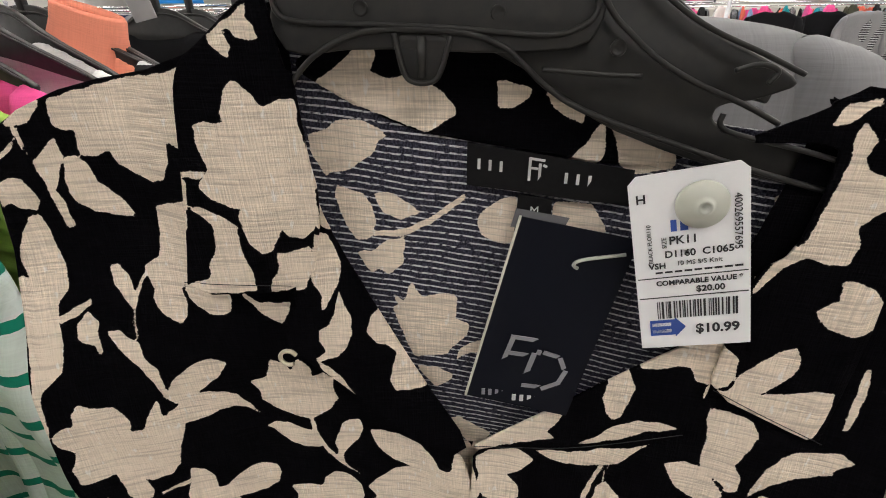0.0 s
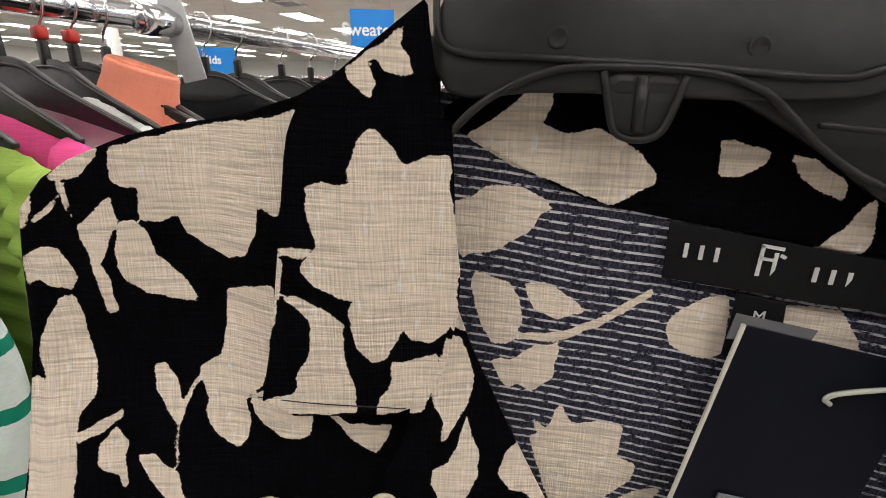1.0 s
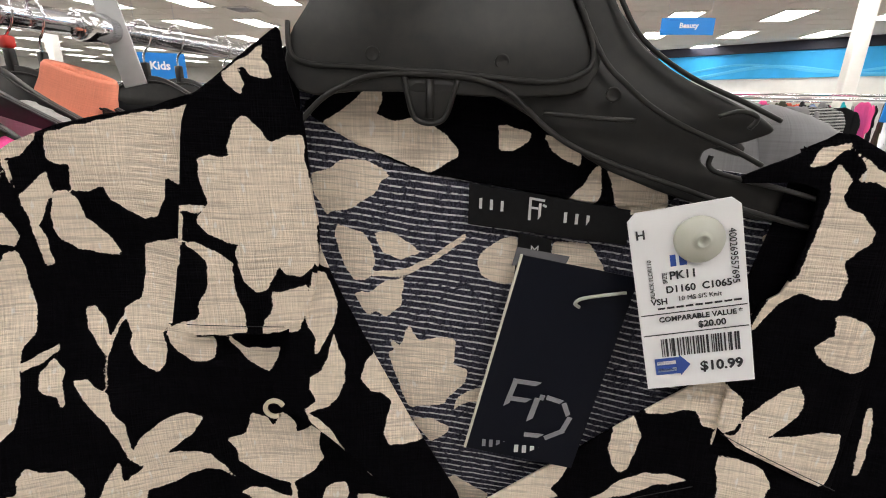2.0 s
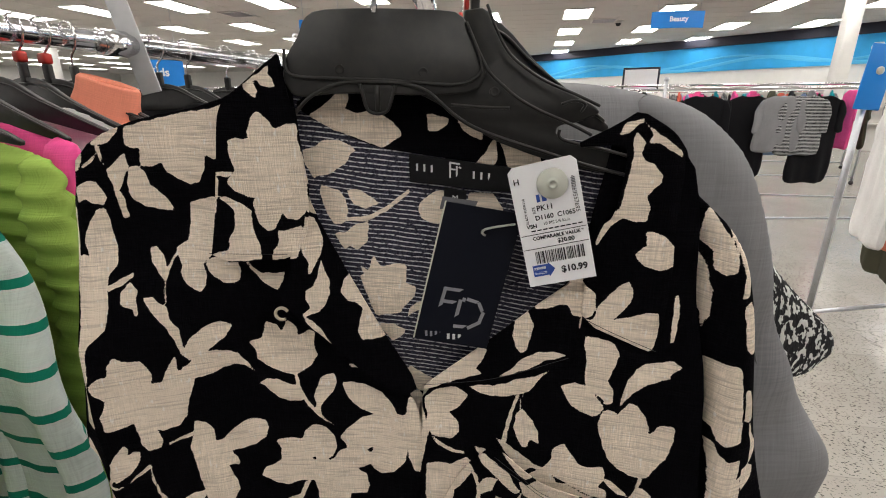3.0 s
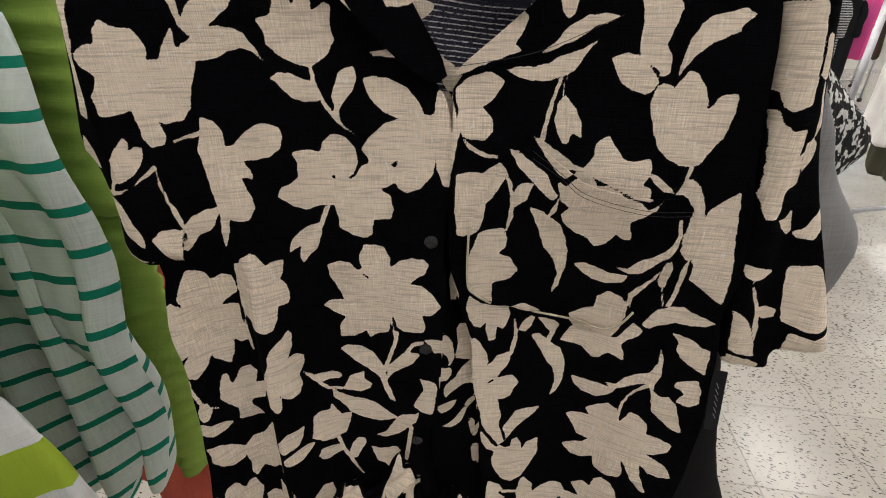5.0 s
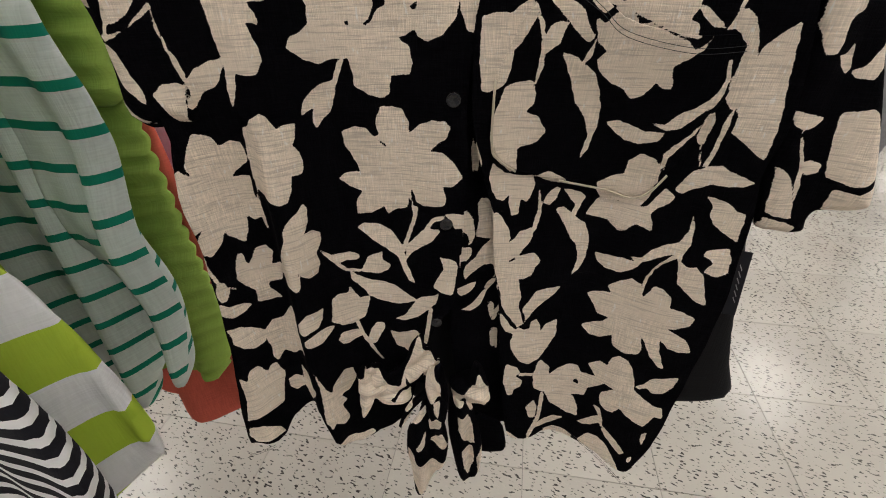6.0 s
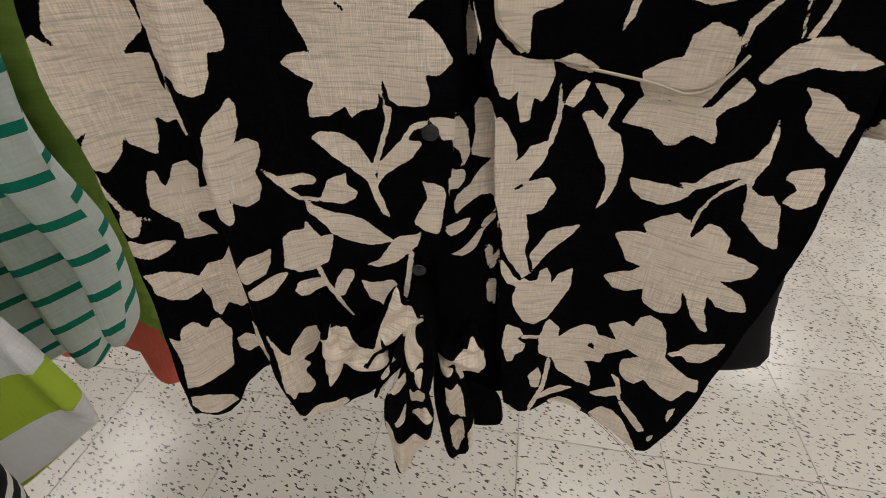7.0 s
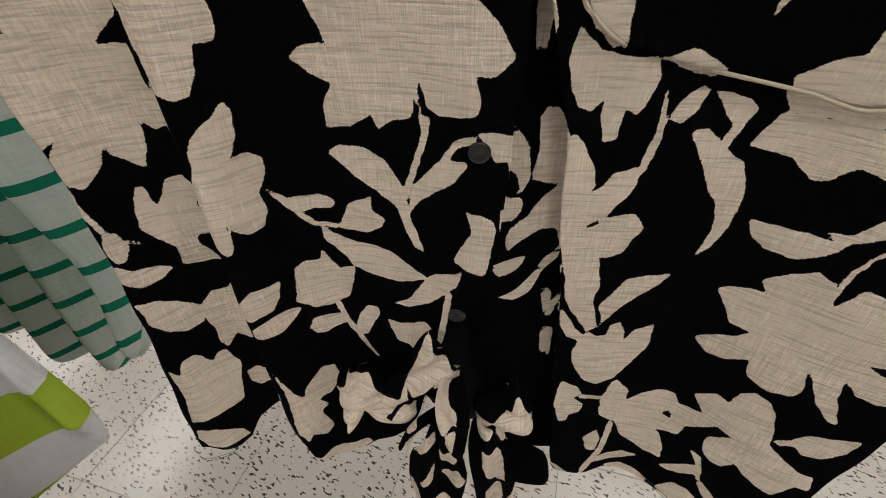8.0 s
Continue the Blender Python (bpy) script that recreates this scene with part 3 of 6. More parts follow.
motif("b", 58, 982, 62, 974, 64, 962, 65, 949, 62, 940, 61, 934, 60, 937, 62, 949, 62, 964, 59, 974)
motif("b", 41, 935, 47, 938, 59, 939, 62, 930, 61, 923, 56, 918, 65, 915, 72, 904, 66, 895, 56, 892, 53, 890, 54, 873, 50, 871, 41, 880, 36, 886, 33, 901, 35, 916, 38, 925)
motif("b", 34, 867, 36, 880, 45, 871, 55, 868, 68, 868, 70, 859, 67, 848, 65, 845, 60, 848, 59, 834, 54, 832, 51, 843, 51, 851, 46, 846, 41, 848, 37, 856)
motif("b", 68, 868, 79, 872, 94, 864, 90, 860, 80, 863)
motif("b", 73, 860, 77, 844, 78, 833, 75, 819, 71, 812, 73, 827, 75, 839)
motif("b", 78, 843, 81, 851, 88, 857, 91, 855, 89, 847, 84, 841)
motif("b", 93, 855, 107, 852, 112, 848, 108, 837, 105, 830, 102, 832, 105, 840, 98, 849)
motif("b", 89, 838, 96, 839, 107, 829, 115, 824, 120, 810, 120, 791, 116, 778, 110, 771, 114, 787, 111, 802, 104, 811, 98, 823)
motif("b", 75, 957, 83, 955, 91, 949, 96, 946, 101, 937, 106, 922, 107, 909, 104, 890, 99, 881, 102, 901, 97, 914, 88, 926, 83, 940)
motif("b", 112, 911, 119, 913, 127, 910, 137, 906, 149, 906, 147, 900, 137, 896, 127, 898, 118, 905)
motif("b", 139, 912, 148, 912, 154, 920, 163, 926, 169, 934, 169, 927, 165, 922, 161, 916, 156, 910, 149, 908)
motif("b", 168, 931, 171, 943, 169, 955, 171, 955, 173, 943, 172, 932, 168, 923)
motif("b", 167, 908, 169, 922, 173, 923, 175, 915, 173, 900, 170, 901)
motif("b", 171, 901, 172, 901, 176, 884, 175, 884)
motif("b", 153, 881, 152, 891, 156, 898, 163, 907, 167, 914, 166, 909, 160, 899, 155, 889, 155, 879)
motif("b", 177, 886, 180, 899, 180, 916, 182, 927, 183, 926, 183, 911, 182, 897, 180, 884)
motif("b", 166, 864, 172, 880, 180, 885, 188, 887, 194, 883, 202, 880, 211, 876, 204, 873, 195, 872, 186, 873, 176, 867, 171, 862)
motif("b", 116, 862, 126, 869, 134, 871, 134, 882, 140, 889, 148, 887, 153, 881, 154, 868, 153, 856, 149, 847, 142, 845, 132, 848, 122, 848, 118, 856)
motif("b", 114, 832, 121, 847, 132, 847, 142, 845, 153, 847, 158, 858, 161, 865, 168, 859, 166, 853, 160, 848, 156, 843, 160, 828, 157, 828, 149, 831, 144, 823, 139, 821, 132, 828, 123, 830)
motif("b", 169, 971, 169, 980, 174, 980, 180, 972, 183, 963, 184, 953, 186, 963, 192, 969, 200, 976, 202, 961, 205, 941, 208, 925, 209, 911, 209, 893, 202, 898, 192, 906, 186, 910, 186, 921, 183, 927, 180, 925, 175, 933, 174, 943, 175, 952, 176, 962, 173, 969)
motif("b", 185, 864, 189, 863, 199, 860, 206, 854, 213, 852, 213, 839, 214, 829, 204, 835, 196, 841, 191, 848, 191, 856)
motif("b", 196, 819, 203, 821, 211, 823, 215, 813, 215, 801, 208, 797, 199, 800, 201, 805, 204, 808, 201, 812, 196, 814)
motif("b", 126, 797, 135, 797, 145, 798, 153, 797, 161, 802, 156, 792, 147, 784, 136, 784, 130, 788)
motif("b", 151, 801, 158, 802, 163, 811, 171, 819, 178, 822, 182, 834, 182, 847, 185, 836, 185, 822, 183, 816, 182, 807, 187, 803, 193, 804, 200, 797, 204, 784, 209, 768, 201, 771, 191, 780, 184, 787, 182, 801, 180, 809, 174, 803, 169, 795, 165, 784, 164, 767, 162, 766, 163, 783, 169, 798, 178, 813, 169, 806, 161, 799, 155, 797)
motif("b", 126, 755, 137, 760, 145, 760, 140, 767, 148, 776, 155, 781, 162, 777, 165, 765, 171, 779, 177, 778, 184, 771, 184, 762, 194, 759, 205, 754, 203, 746, 193, 740, 187, 739, 196, 734, 204, 730, 210, 718, 202, 715, 193, 717, 185, 726, 187, 713, 194, 694, 190, 694, 181, 705, 175, 718, 170, 728, 174, 709, 171, 703, 162, 700, 153, 704, 151, 716, 142, 708, 134, 708, 126, 717, 134, 723, 142, 728, 146, 734, 137, 735, 132, 745)
motif("b", 49, 733, 55, 725, 61, 714, 66, 710, 68, 713, 73, 710, 79, 711, 79, 720, 84, 724, 87, 719, 90, 707, 93, 716, 100, 720, 104, 721, 105, 702, 99, 686, 91, 671, 81, 665, 72, 669, 63, 685, 61, 696, 64, 705, 56, 709, 51, 719)
motif("b", 74, 723, 70, 736, 75, 744, 81, 755, 90, 758, 103, 760, 98, 751, 89, 743, 81, 735, 75, 723, 72, 716)
motif("b", 39, 836, 43, 836, 48, 828, 53, 819, 54, 812, 52, 807, 58, 812, 61, 818, 67, 819, 71, 821, 73, 813, 71, 807, 65, 800, 62, 794, 70, 796, 76, 796, 82, 788, 78, 782, 75, 772, 68, 769, 64, 769, 66, 759, 68, 750, 66, 739, 69, 730, 72, 717, 67, 713, 62, 721, 55, 731, 50, 743, 49, 754, 46, 766, 42, 782, 40, 807)
motif("b-", 54, 789, 59, 793, 60, 791, 55, 787)
motif("b", 90, 628, 88, 647, 91, 666, 94, 669, 103, 660, 104, 648, 111, 657, 122, 665, 130, 664, 135, 656, 146, 659, 156, 658, 150, 648, 142, 639, 140, 628, 129, 622, 132, 619, 137, 606, 138, 593, 128, 592, 119, 599, 109, 606, 102, 623, 98, 623)
motif("b-", 128, 641, 131, 646, 134, 643, 134, 638)
motif("b", 138, 672, 147, 681, 153, 678, 155, 689, 160, 695, 167, 692, 172, 684, 177, 666, 177, 659, 185, 652, 196, 644, 204, 643, 207, 629, 199, 630, 194, 612, 187, 614, 177, 620, 171, 627, 166, 618, 158, 620, 153, 629, 153, 641, 162, 651, 155, 654, 146, 659)
motif("b", 178, 663, 184, 669, 188, 678, 197, 682, 208, 687, 206, 673, 200, 662, 192, 660, 187, 665, 181, 661)
motif("b", 59, 665, 71, 660, 74, 652, 69, 648, 77, 641, 76, 632, 69, 630, 68, 622, 63, 620, 57, 642)
motif("b", 73, 652, 88, 650, 88, 646, 73, 648)
motif("b", 84, 599, 92, 611, 96, 598, 95, 581, 89, 581)
motif("b", 98, 623, 102, 619, 101, 580, 95, 558, 89, 542, 89, 555, 97, 581)
motif("b", 94, 562, 102, 576, 115, 585, 126, 584, 114, 573, 103, 566)
motif("b", 106, 559, 117, 567, 129, 565, 137, 560, 136, 552, 125, 553, 113, 552)
motif("b", 142, 558, 150, 574, 159, 575, 168, 567, 179, 546, 184, 535, 177, 530, 165, 541, 151, 549)
motif("b", 139, 585, 145, 594, 152, 605, 158, 609, 158, 598, 150, 588, 144, 585)
motif("b", 149, 621, 155, 619, 159, 605, 161, 593, 159, 592, 156, 607)
motif("b", 161, 594, 169, 586, 179, 574, 185, 565, 181, 560, 175, 567, 166, 579, 161, 588)
motif("b", 195, 600, 199, 604, 199, 593, 198, 584, 195, 590)
motif("b", 189, 557, 193, 562, 193, 549, 190, 551)
motif("b", 67, 541, 64, 561, 72, 553, 81, 543)
motif("bs", -196, 1055, -190, 1060, -185, 1060, -184, 1067, -180, 1073, -176, 1069, -166, 1068, -163, 1064, -160, 1058, -161, 1051, -155, 1051, -151, 1060, -145, 1069, -145, 1060, -144, 1057, -141, 1060, -134, 1059, -136, 1049, -140, 1037, -144, 1022, -150, 1015, -160, 1014, -164, 1017, -162, 1012, -160, 1007, -162, 1001, -170, 1000, -173, 1006, -174, 1015, -176, 1023, -185, 1020, -192, 1020, -192, 1027, -193, 1032, -190, 1038, -189, 1043, -194, 1048, -196, 1052)
motif("b", -145, 1056, -139, 1060, -136, 1064, -127, 1069, -120, 1069, -112, 1068, -107, 1065, -102, 1057, -97, 1048, -99, 1050, -104, 1055, -110, 1057, -118, 1055, -125, 1051, -135, 1050, -143, 1051)
motif("b", -141, 1070, -135, 1080, -125, 1088, -115, 1091, -107, 1088, -113, 1079, -121, 1073, -129, 1067, -137, 1064)
motif("b", -99, 1073, -90, 1075, -87, 1082, -85, 1089, -78, 1086, -75, 1080, -70, 1090, -64, 1084, -64, 1077, -56, 1082, -52, 1080, -54, 1070, -52, 1061, -58, 1052, -69, 1045, -80, 1048, -88, 1052, -95, 1059, -95, 1066)
motif("b", -70, 1046, -68, 1046, -66, 1034, -61, 1023, -52, 1010, -43, 1002, -45, 1003, -55, 1010, -62, 1020, -68, 1032)
motif("b", -96, 1039, -90, 1042, -83, 1042, -75, 1038, -66, 1036, -65, 1029, -64, 1025, -73, 1024, -82, 1026, -88, 1031, -92, 1036)
motif("b", -56, 1021, -57, 1028, -54, 1035, -52, 1041, -47, 1045, -41, 1045, -40, 1038, -43, 1031, -49, 1024, -53, 1019, -53, 1011, -56, 1013)
motif("b", -30, 1054, -21, 1055, -15, 1060, -8, 1051, -17, 1051, -28, 1052)
motif("b", -36, 1038, -29, 1040, -18, 1038, -7, 1033, 0, 1025, 4, 1016, 9, 1016, 11, 1019, 13, 1032, 22, 1028, 27, 1007, 25, 996, 22, 981, 20, 967, 16, 969, 12, 980, 11, 988, 9, 976, 0, 966, -10, 962, -16, 965, -17, 969, -26, 965, -42, 965, -49, 970, -45, 975, -41, 981, -35, 983, -36, 987, -40, 993, -35, 1000, -23, 1010, -13, 1013, -23, 1017, -32, 1026)
motif("b-", -21, 982, -15, 986, -16, 981, -18, 980)
motif("b-", -43, 966, -37, 967, -37, 965, -43, 964)
motif("b", -88, 991, -78, 993, -69, 991, -66, 998, -60, 1003, -52, 1002, -45, 995, -43, 985, -45, 979, -49, 973, -41, 972, -40, 967, -30, 965, -22, 959, -20, 950, -22, 942, -31, 941, -35, 942, -37, 929, -41, 926, -51, 928, -61, 934, -61, 943, -63, 952, -68, 952, -75, 952, -82, 949, -92, 952, -102, 959, -100, 965, -91, 969, -86, 973, -85, 983)
motif("b-", -51, 972, -47, 976, -46, 975, -49, 971)
motif("b-", -63, 975, -60, 975, -60, 972, -62, 972)
motif("b-", -48, 955, -46, 954, -47, 952)
motif("b", -70, 951, -66, 952, -70, 943, -73, 936, -76, 937)
motif("b", -73, 938, -75, 929, -80, 917, -85, 913, -91, 906, -93, 911, -91, 921, -100, 915, -98, 924, -91, 932, -82, 937)
motif("b", -140, 1017, -133, 1014, -129, 1007, -129, 997, -124, 998, -118, 1004, -111, 1009, -104, 1011, -95, 1008, -93, 1001, -96, 993, -104, 988, -113, 987, -120, 987, -117, 981, -115, 974, -123, 976, -121, 970, -118, 961, -117, 953, -122, 945, -129, 945, -135, 947, -137, 938, -143, 923, -143, 935, -141, 951, -142, 966, -143, 984, -145, 997, -142, 1006)
motif("bs", -158, 1003, -150, 1006, -142, 1008, -142, 1005, -151, 1004, -157, 1002)
motif("bs", -199, 980, -195, 992, -190, 1000, -184, 1007, -182, 1003, -184, 998, -179, 1001, -175, 1000, -177, 992, -183, 984, -190, 979, -197, 978)
motif("bs", -209, 970, -203, 973, -198, 980, -196, 978, -200, 972, -187, 975, -171, 989, -170, 986, -182, 978, -195, 971, -205, 968)
motif("bs", -209, 967, -203, 966, -197, 963, -193, 952, -188, 939, -189, 932, -195, 938, -202, 943, -206, 952, -209, 958)
motif("bs", -171, 986, -170, 973, -168, 963, -165, 955, -164, 943, -166, 943, -168, 953, -170, 965, -172, 977)
motif("bs", -166, 943, -158, 951, -148, 955, -141, 956, -143, 949, -148, 940, -159, 935, -165, 926, -167, 929, -164, 938)
motif("bs", -184, 938, -178, 943, -170, 944, -166, 941, -169, 917, -177, 919, -181, 931)
motif("bs", -204, 1082, -195, 1082, -195, 1071, -196, 1060, -199, 1045, -204, 1018, -207, 1018, -212, 1020, -209, 1034, -207, 1051, -208, 1061)
motif("bs", -216, 1006, -214, 1007, -208, 998, -207, 986, -214, 987, -220, 991)
motif("bs", -215, 934, -209, 931, -199, 923, -188, 919, -202, 920, -213, 924)
motif("b", -82, 865, -73, 870, -66, 870, -63, 868, -67, 879, -74, 892, -74, 902, -64, 906, -57, 905, -50, 898, -47, 900, -49, 910, -44, 920, -36, 920, -29, 918, -25, 909, -25, 900, -18, 907, -9, 911, 1, 911, 5, 907, 2, 899, -6, 893, -10, 888, -1, 888, 7, 880, 14, 868, 7, 861, -2, 861, 1, 853, 0, 845, -7, 843, -17, 843, -22, 846, -25, 857, -28, 848, -30, 840, -38, 839, -46, 834, -48, 841, -58, 835, -71, 833, -70, 845, -64, 854, -74, 858)
motif("b-", -48, 897, -42, 892, -43, 890, -48, 895)
motif("b", -173, 909, -167, 907, -163, 904, -161, 897, -154, 900, -146, 899, -145, 892, -144, 887, -146, 883, -156, 876, -160, 872, -152, 872, -146, 872, -148, 858, -146, 845, -145, 835, -153, 833, -158, 838, -159, 825, -163, 815, -168, 819, -173, 825, -174, 830, -178, 819, -185, 812, -189, 817, -191, 826, -184, 838, -189, 834, -194, 834, -195, 842, -193, 860, -191, 869, -190, 883, -186, 886, -184, 882, -180, 877, -182, 883, -182, 888, -178, 900)
motif("b-", -182, 841, -180, 845, -181, 841, -183, 839)
motif("b", -141, 909, -135, 913, -131, 918, -125, 921, -121, 918, -119, 913, -116, 909, -113, 911, -105, 911, -106, 903, -109, 896, -105, 890, -104, 879, -106, 874, -113, 874, -114, 864, -118, 855, -123, 855, -130, 858, -141, 858, -144, 862, -144, 874, -143, 892)
motif("b", -144, 862, -145, 847, -144, 830, -143, 824, -145, 825, -148, 839)
motif("b", -137, 795, -131, 812, -126, 824, -125, 833, -120, 841, -114, 845, -109, 851, -107, 846, -108, 836, -112, 825, -107, 827, -101, 822, -102, 814, -107, 804, -105, 796, -108, 786, -113, 785, -119, 790, -122, 800, -120, 788, -121, 778, -124, 776, -129, 780, -138, 779, -140, 787)
motif("b", -174, 797, -171, 806, -168, 805, -166, 793, -162, 799, -158, 807, -150, 809, -145, 803, -149, 788, -137, 795, -143, 773, -155, 771, -155, 765, -146, 754, -159, 753, -166, 755, -165, 767, -169, 772, -175, 782)
motif("b", -189, 817, -189, 806, -186, 793, -183, 783, -177, 776, -177, 774, -184, 783, -188, 791, -191, 806)
motif("b", -186, 789, -183, 786, -181, 777, -184, 769, -188, 768, -190, 777, -188, 784)
motif("b", -190, 767, -184, 761, -176, 759, -171, 755, -176, 750, -184, 749, -190, 754, -194, 760)
motif("b", -191, 740, -182, 738, -172, 728, -166, 721, -169, 710, -176, 707, -182, 712, -189, 722, -189, 731)
motif("b", -166, 724, -160, 730, -151, 730, -140, 747, -131, 753, -139, 716, -131, 701, -149, 685, -157, 691, -164, 681, -167, 686, -166, 699, -168, 713)
motif("b", -129, 743, -121, 750, -114, 748, -109, 749, -111, 739, -114, 732, -125, 729, -131, 730)
motif("b", -128, 721, -119, 726, -110, 727, -103, 724, -107, 718, -114, 712, -124, 712, -128, 715)
motif("b", -195, 681, -188, 676, -185, 687, -179, 687, -174, 674, -171, 679, -166, 679, -164, 670, -161, 665, -166, 642, -169, 624, -175, 623, -190, 624, -201, 621, -199, 629, -195, 652, -195, 667)
motif("b", -160, 653, -153, 656, -146, 654, -145, 642, -155, 635, -160, 642)
motif("b", -145, 672, -143, 665, -128, 653, -141, 621, -145, 642)
motif("b", -203, 609, -188, 611, -177, 594, -174, 583, -183, 583, -199, 587, -205, 597)
motif("b", -126, 682, -123, 669, -119, 653, -115, 645, -112, 655, -101, 667, -94, 665, -92, 651, -100, 637, -108, 635, -104, 624, -109, 622, -104, 599, -109, 591, -117, 602, -120, 594, -125, 609, -124, 637, -124, 659)
motif("b", -119, 566, -109, 569, -96, 561, -85, 562, -81, 555, -92, 549, -108, 554)
motif("b", -102, 753, -95, 757, -87, 756, -86, 763, -82, 754, -78, 747, -69, 750, -71, 739, -76, 724, -85, 720, -96, 721, -105, 729, -103, 739)
motif("b", -86, 723, -83, 723, -79, 705, -73, 692, -67, 678, -62, 671, -64, 670, -72, 681, -80, 698)
motif("b", -102, 706, -98, 713, -90, 713, -81, 709, -80, 702, -87, 701, -94, 698, -99, 699)
motif("b", -77, 691, -72, 708, -66, 717, -59, 718, -58, 712, -65, 699, -68, 692, -74, 690)
motif("b", -28, 858, -26, 852, -25, 842, -21, 841, -23, 830, -30, 811, -34, 798, -37, 801, -31, 816, -25, 834)
motif("b", -73, 821, -65, 825, -54, 824, -44, 818, -37, 806, -35, 799, -34, 789, -29, 774, -27, 766, -32, 769, -37, 782, -40, 793, -50, 801, -60, 808, -66, 815)
motif("b", -35, 788, -31, 806, -24, 814, -17, 822, -11, 831, -5, 835, 0, 835, -2, 832, -9, 829, -13, 822, -5, 823, -4, 821, -11, 811, -22, 803, -29, 797)
motif("b", 0, 837, 5, 838, 11, 837, 15, 837, 15, 824, 8, 824, 5, 830)
motif("b", -104, 806, -97, 798, -91, 797, -81, 797, -73, 793, -77, 788, -86, 789, -92, 788, -85, 780, -73, 778, -75, 775, -88, 779, -96, 790, -102, 800)
motif("b", -70, 784, -66, 793, -59, 795, -54, 798, -54, 789, -47, 784, -50, 779, -59, 774, -68, 775, -74, 776)
motif("b", -84, 778, -78, 772, -67, 767, -58, 766, -45, 763, -36, 755, -25, 746, -42, 742, -60, 745, -69, 750, -75, 759, -83, 768)
motif("b", -48, 725, -38, 729, -23, 751, -9, 756, -6, 759, -9, 748, -16, 738, -26, 727, -38, 723)
motif("b", -15, 742, -12, 739, -15, 717, -19, 695, -22, 697)
motif("b", -54, 709, -44, 707, -29, 711, -25, 705, -28, 688, -34, 677, -41, 687, -48, 690)
motif("b", -5, 797, 3, 796, 9, 793, 10, 788, 8, 771, 6, 758, -4, 760, -11, 764, -8, 772, -4, 780, -2, 784, -2, 789)
motif("b", 12, 800, 22, 799, 24, 795, 21, 788, 17, 785, 12, 786)
motif("b", 15, 837, 19, 834, 23, 827, 25, 818, 25, 811, 23, 800, 21, 805, 19, 812, 15, 815, 14, 823)
motif("b", 16, 778, 20, 783, 26, 787, 30, 794, 35, 800, 41, 802, 43, 789, 43, 777, 36, 780, 29, 776, 22, 771, 17, 765)
motif("b", 12, 749, 9, 755, 18, 759, 28, 762, 25, 753, 16, 747)
motif("b", 12, 733, 21, 734, 28, 741, 35, 751, 37, 759, 45, 766, 46, 760, 39, 753, 35, 742, 32, 734, 23, 729)
motif("b", 27, 841, 31, 845, 37, 842, 39, 836, 41, 804, 34, 806, 26, 809, 29, 822)
motif("b", 38, 739, 45, 735, 48, 713, 43, 714)
motif("b", 42, 705, 50, 703, 51, 672, 44, 681)
motif("b", 21, 889, 23, 897, 28, 881, 26, 866, 22, 869)
motif("s", 201, 1080, 216, 1080, 219, 1064, 222, 1044, 223, 1036, 224, 1028, 220, 1026, 215, 1024, 211, 1026, 209, 1034, 206, 1035, 204, 1038, 203, 1056)
motif("s", 207, 1024, 210, 1024, 213, 1017, 218, 1013, 226, 1014, 227, 1006, 226, 998, 229, 1000, 232, 981, 226, 979, 224, 975, 225, 965, 224, 959, 218, 958, 215, 965, 212, 974, 212, 986, 210, 1007)
motif("s", 221, 1065, 225, 1064, 229, 1056, 232, 1042, 229, 1041, 224, 1043, 223, 1053)
motif("s", 229, 1042, 233, 1033, 238, 1024, 242, 1021, 241, 1015, 234, 1008, 235, 1013, 235, 1022, 230, 1034)
motif("s", 229, 1005, 234, 1008, 240, 1005, 239, 997, 235, 992, 232, 988)
motif("s", 226, 958, 231, 958, 235, 965, 239, 950, 237, 947, 231, 952)
motif("s", 240, 948, 247, 951, 252, 959, 256, 964, 258, 951, 254, 944, 246, 944)
motif("s", 214, 926, 223, 925, 236, 921, 230, 916, 222, 915, 217, 918)
motif("s", 222, 915, 228, 903, 235, 891, 239, 874, 239, 863, 234, 877, 232, 890, 224, 906)
motif("s", 233, 893, 240, 893, 246, 891, 246, 885, 240, 883, 235, 886)
motif("s", 218, 890, 226, 885, 233, 875, 239, 862, 242, 850, 231, 852, 224, 855, 221, 874)
motif("s", 245, 924, 261, 928, 270, 908, 276, 888, 268, 881, 262, 880, 250, 883, 246, 911)
motif("s", 255, 866, 256, 876, 267, 875, 277, 882, 282, 867, 271, 859, 257, 859)
motif("s", 225, 851, 239, 847, 247, 844, 248, 835, 236, 832, 227, 838)
motif("s", 181, 1189, 186, 1187, 189, 1179, 192, 1182, 194, 1176, 193, 1168, 190, 1158, 187, 1150, 190, 1149, 196, 1146, 200, 1137, 202, 1123, 202, 1109, 199, 1096, 196, 1088, 199, 1097, 199, 1107, 194, 1121, 187, 1133, 185, 1138, 187, 1149, 185, 1154, 187, 1163, 184, 1174)
motif("s", 197, 1158, 199, 1168, 202, 1171, 205, 1161, 209, 1151, 210, 1138, 206, 1133, 202, 1136, 202, 1146, 197, 1151)
motif("s", 208, 1160, 212, 1161, 215, 1150, 218, 1138, 215, 1124, 212, 1122, 213, 1138, 210, 1150)
motif("s", 213, 1119, 217, 1121, 223, 1112, 225, 1103, 228, 1089, 222, 1088, 217, 1092)
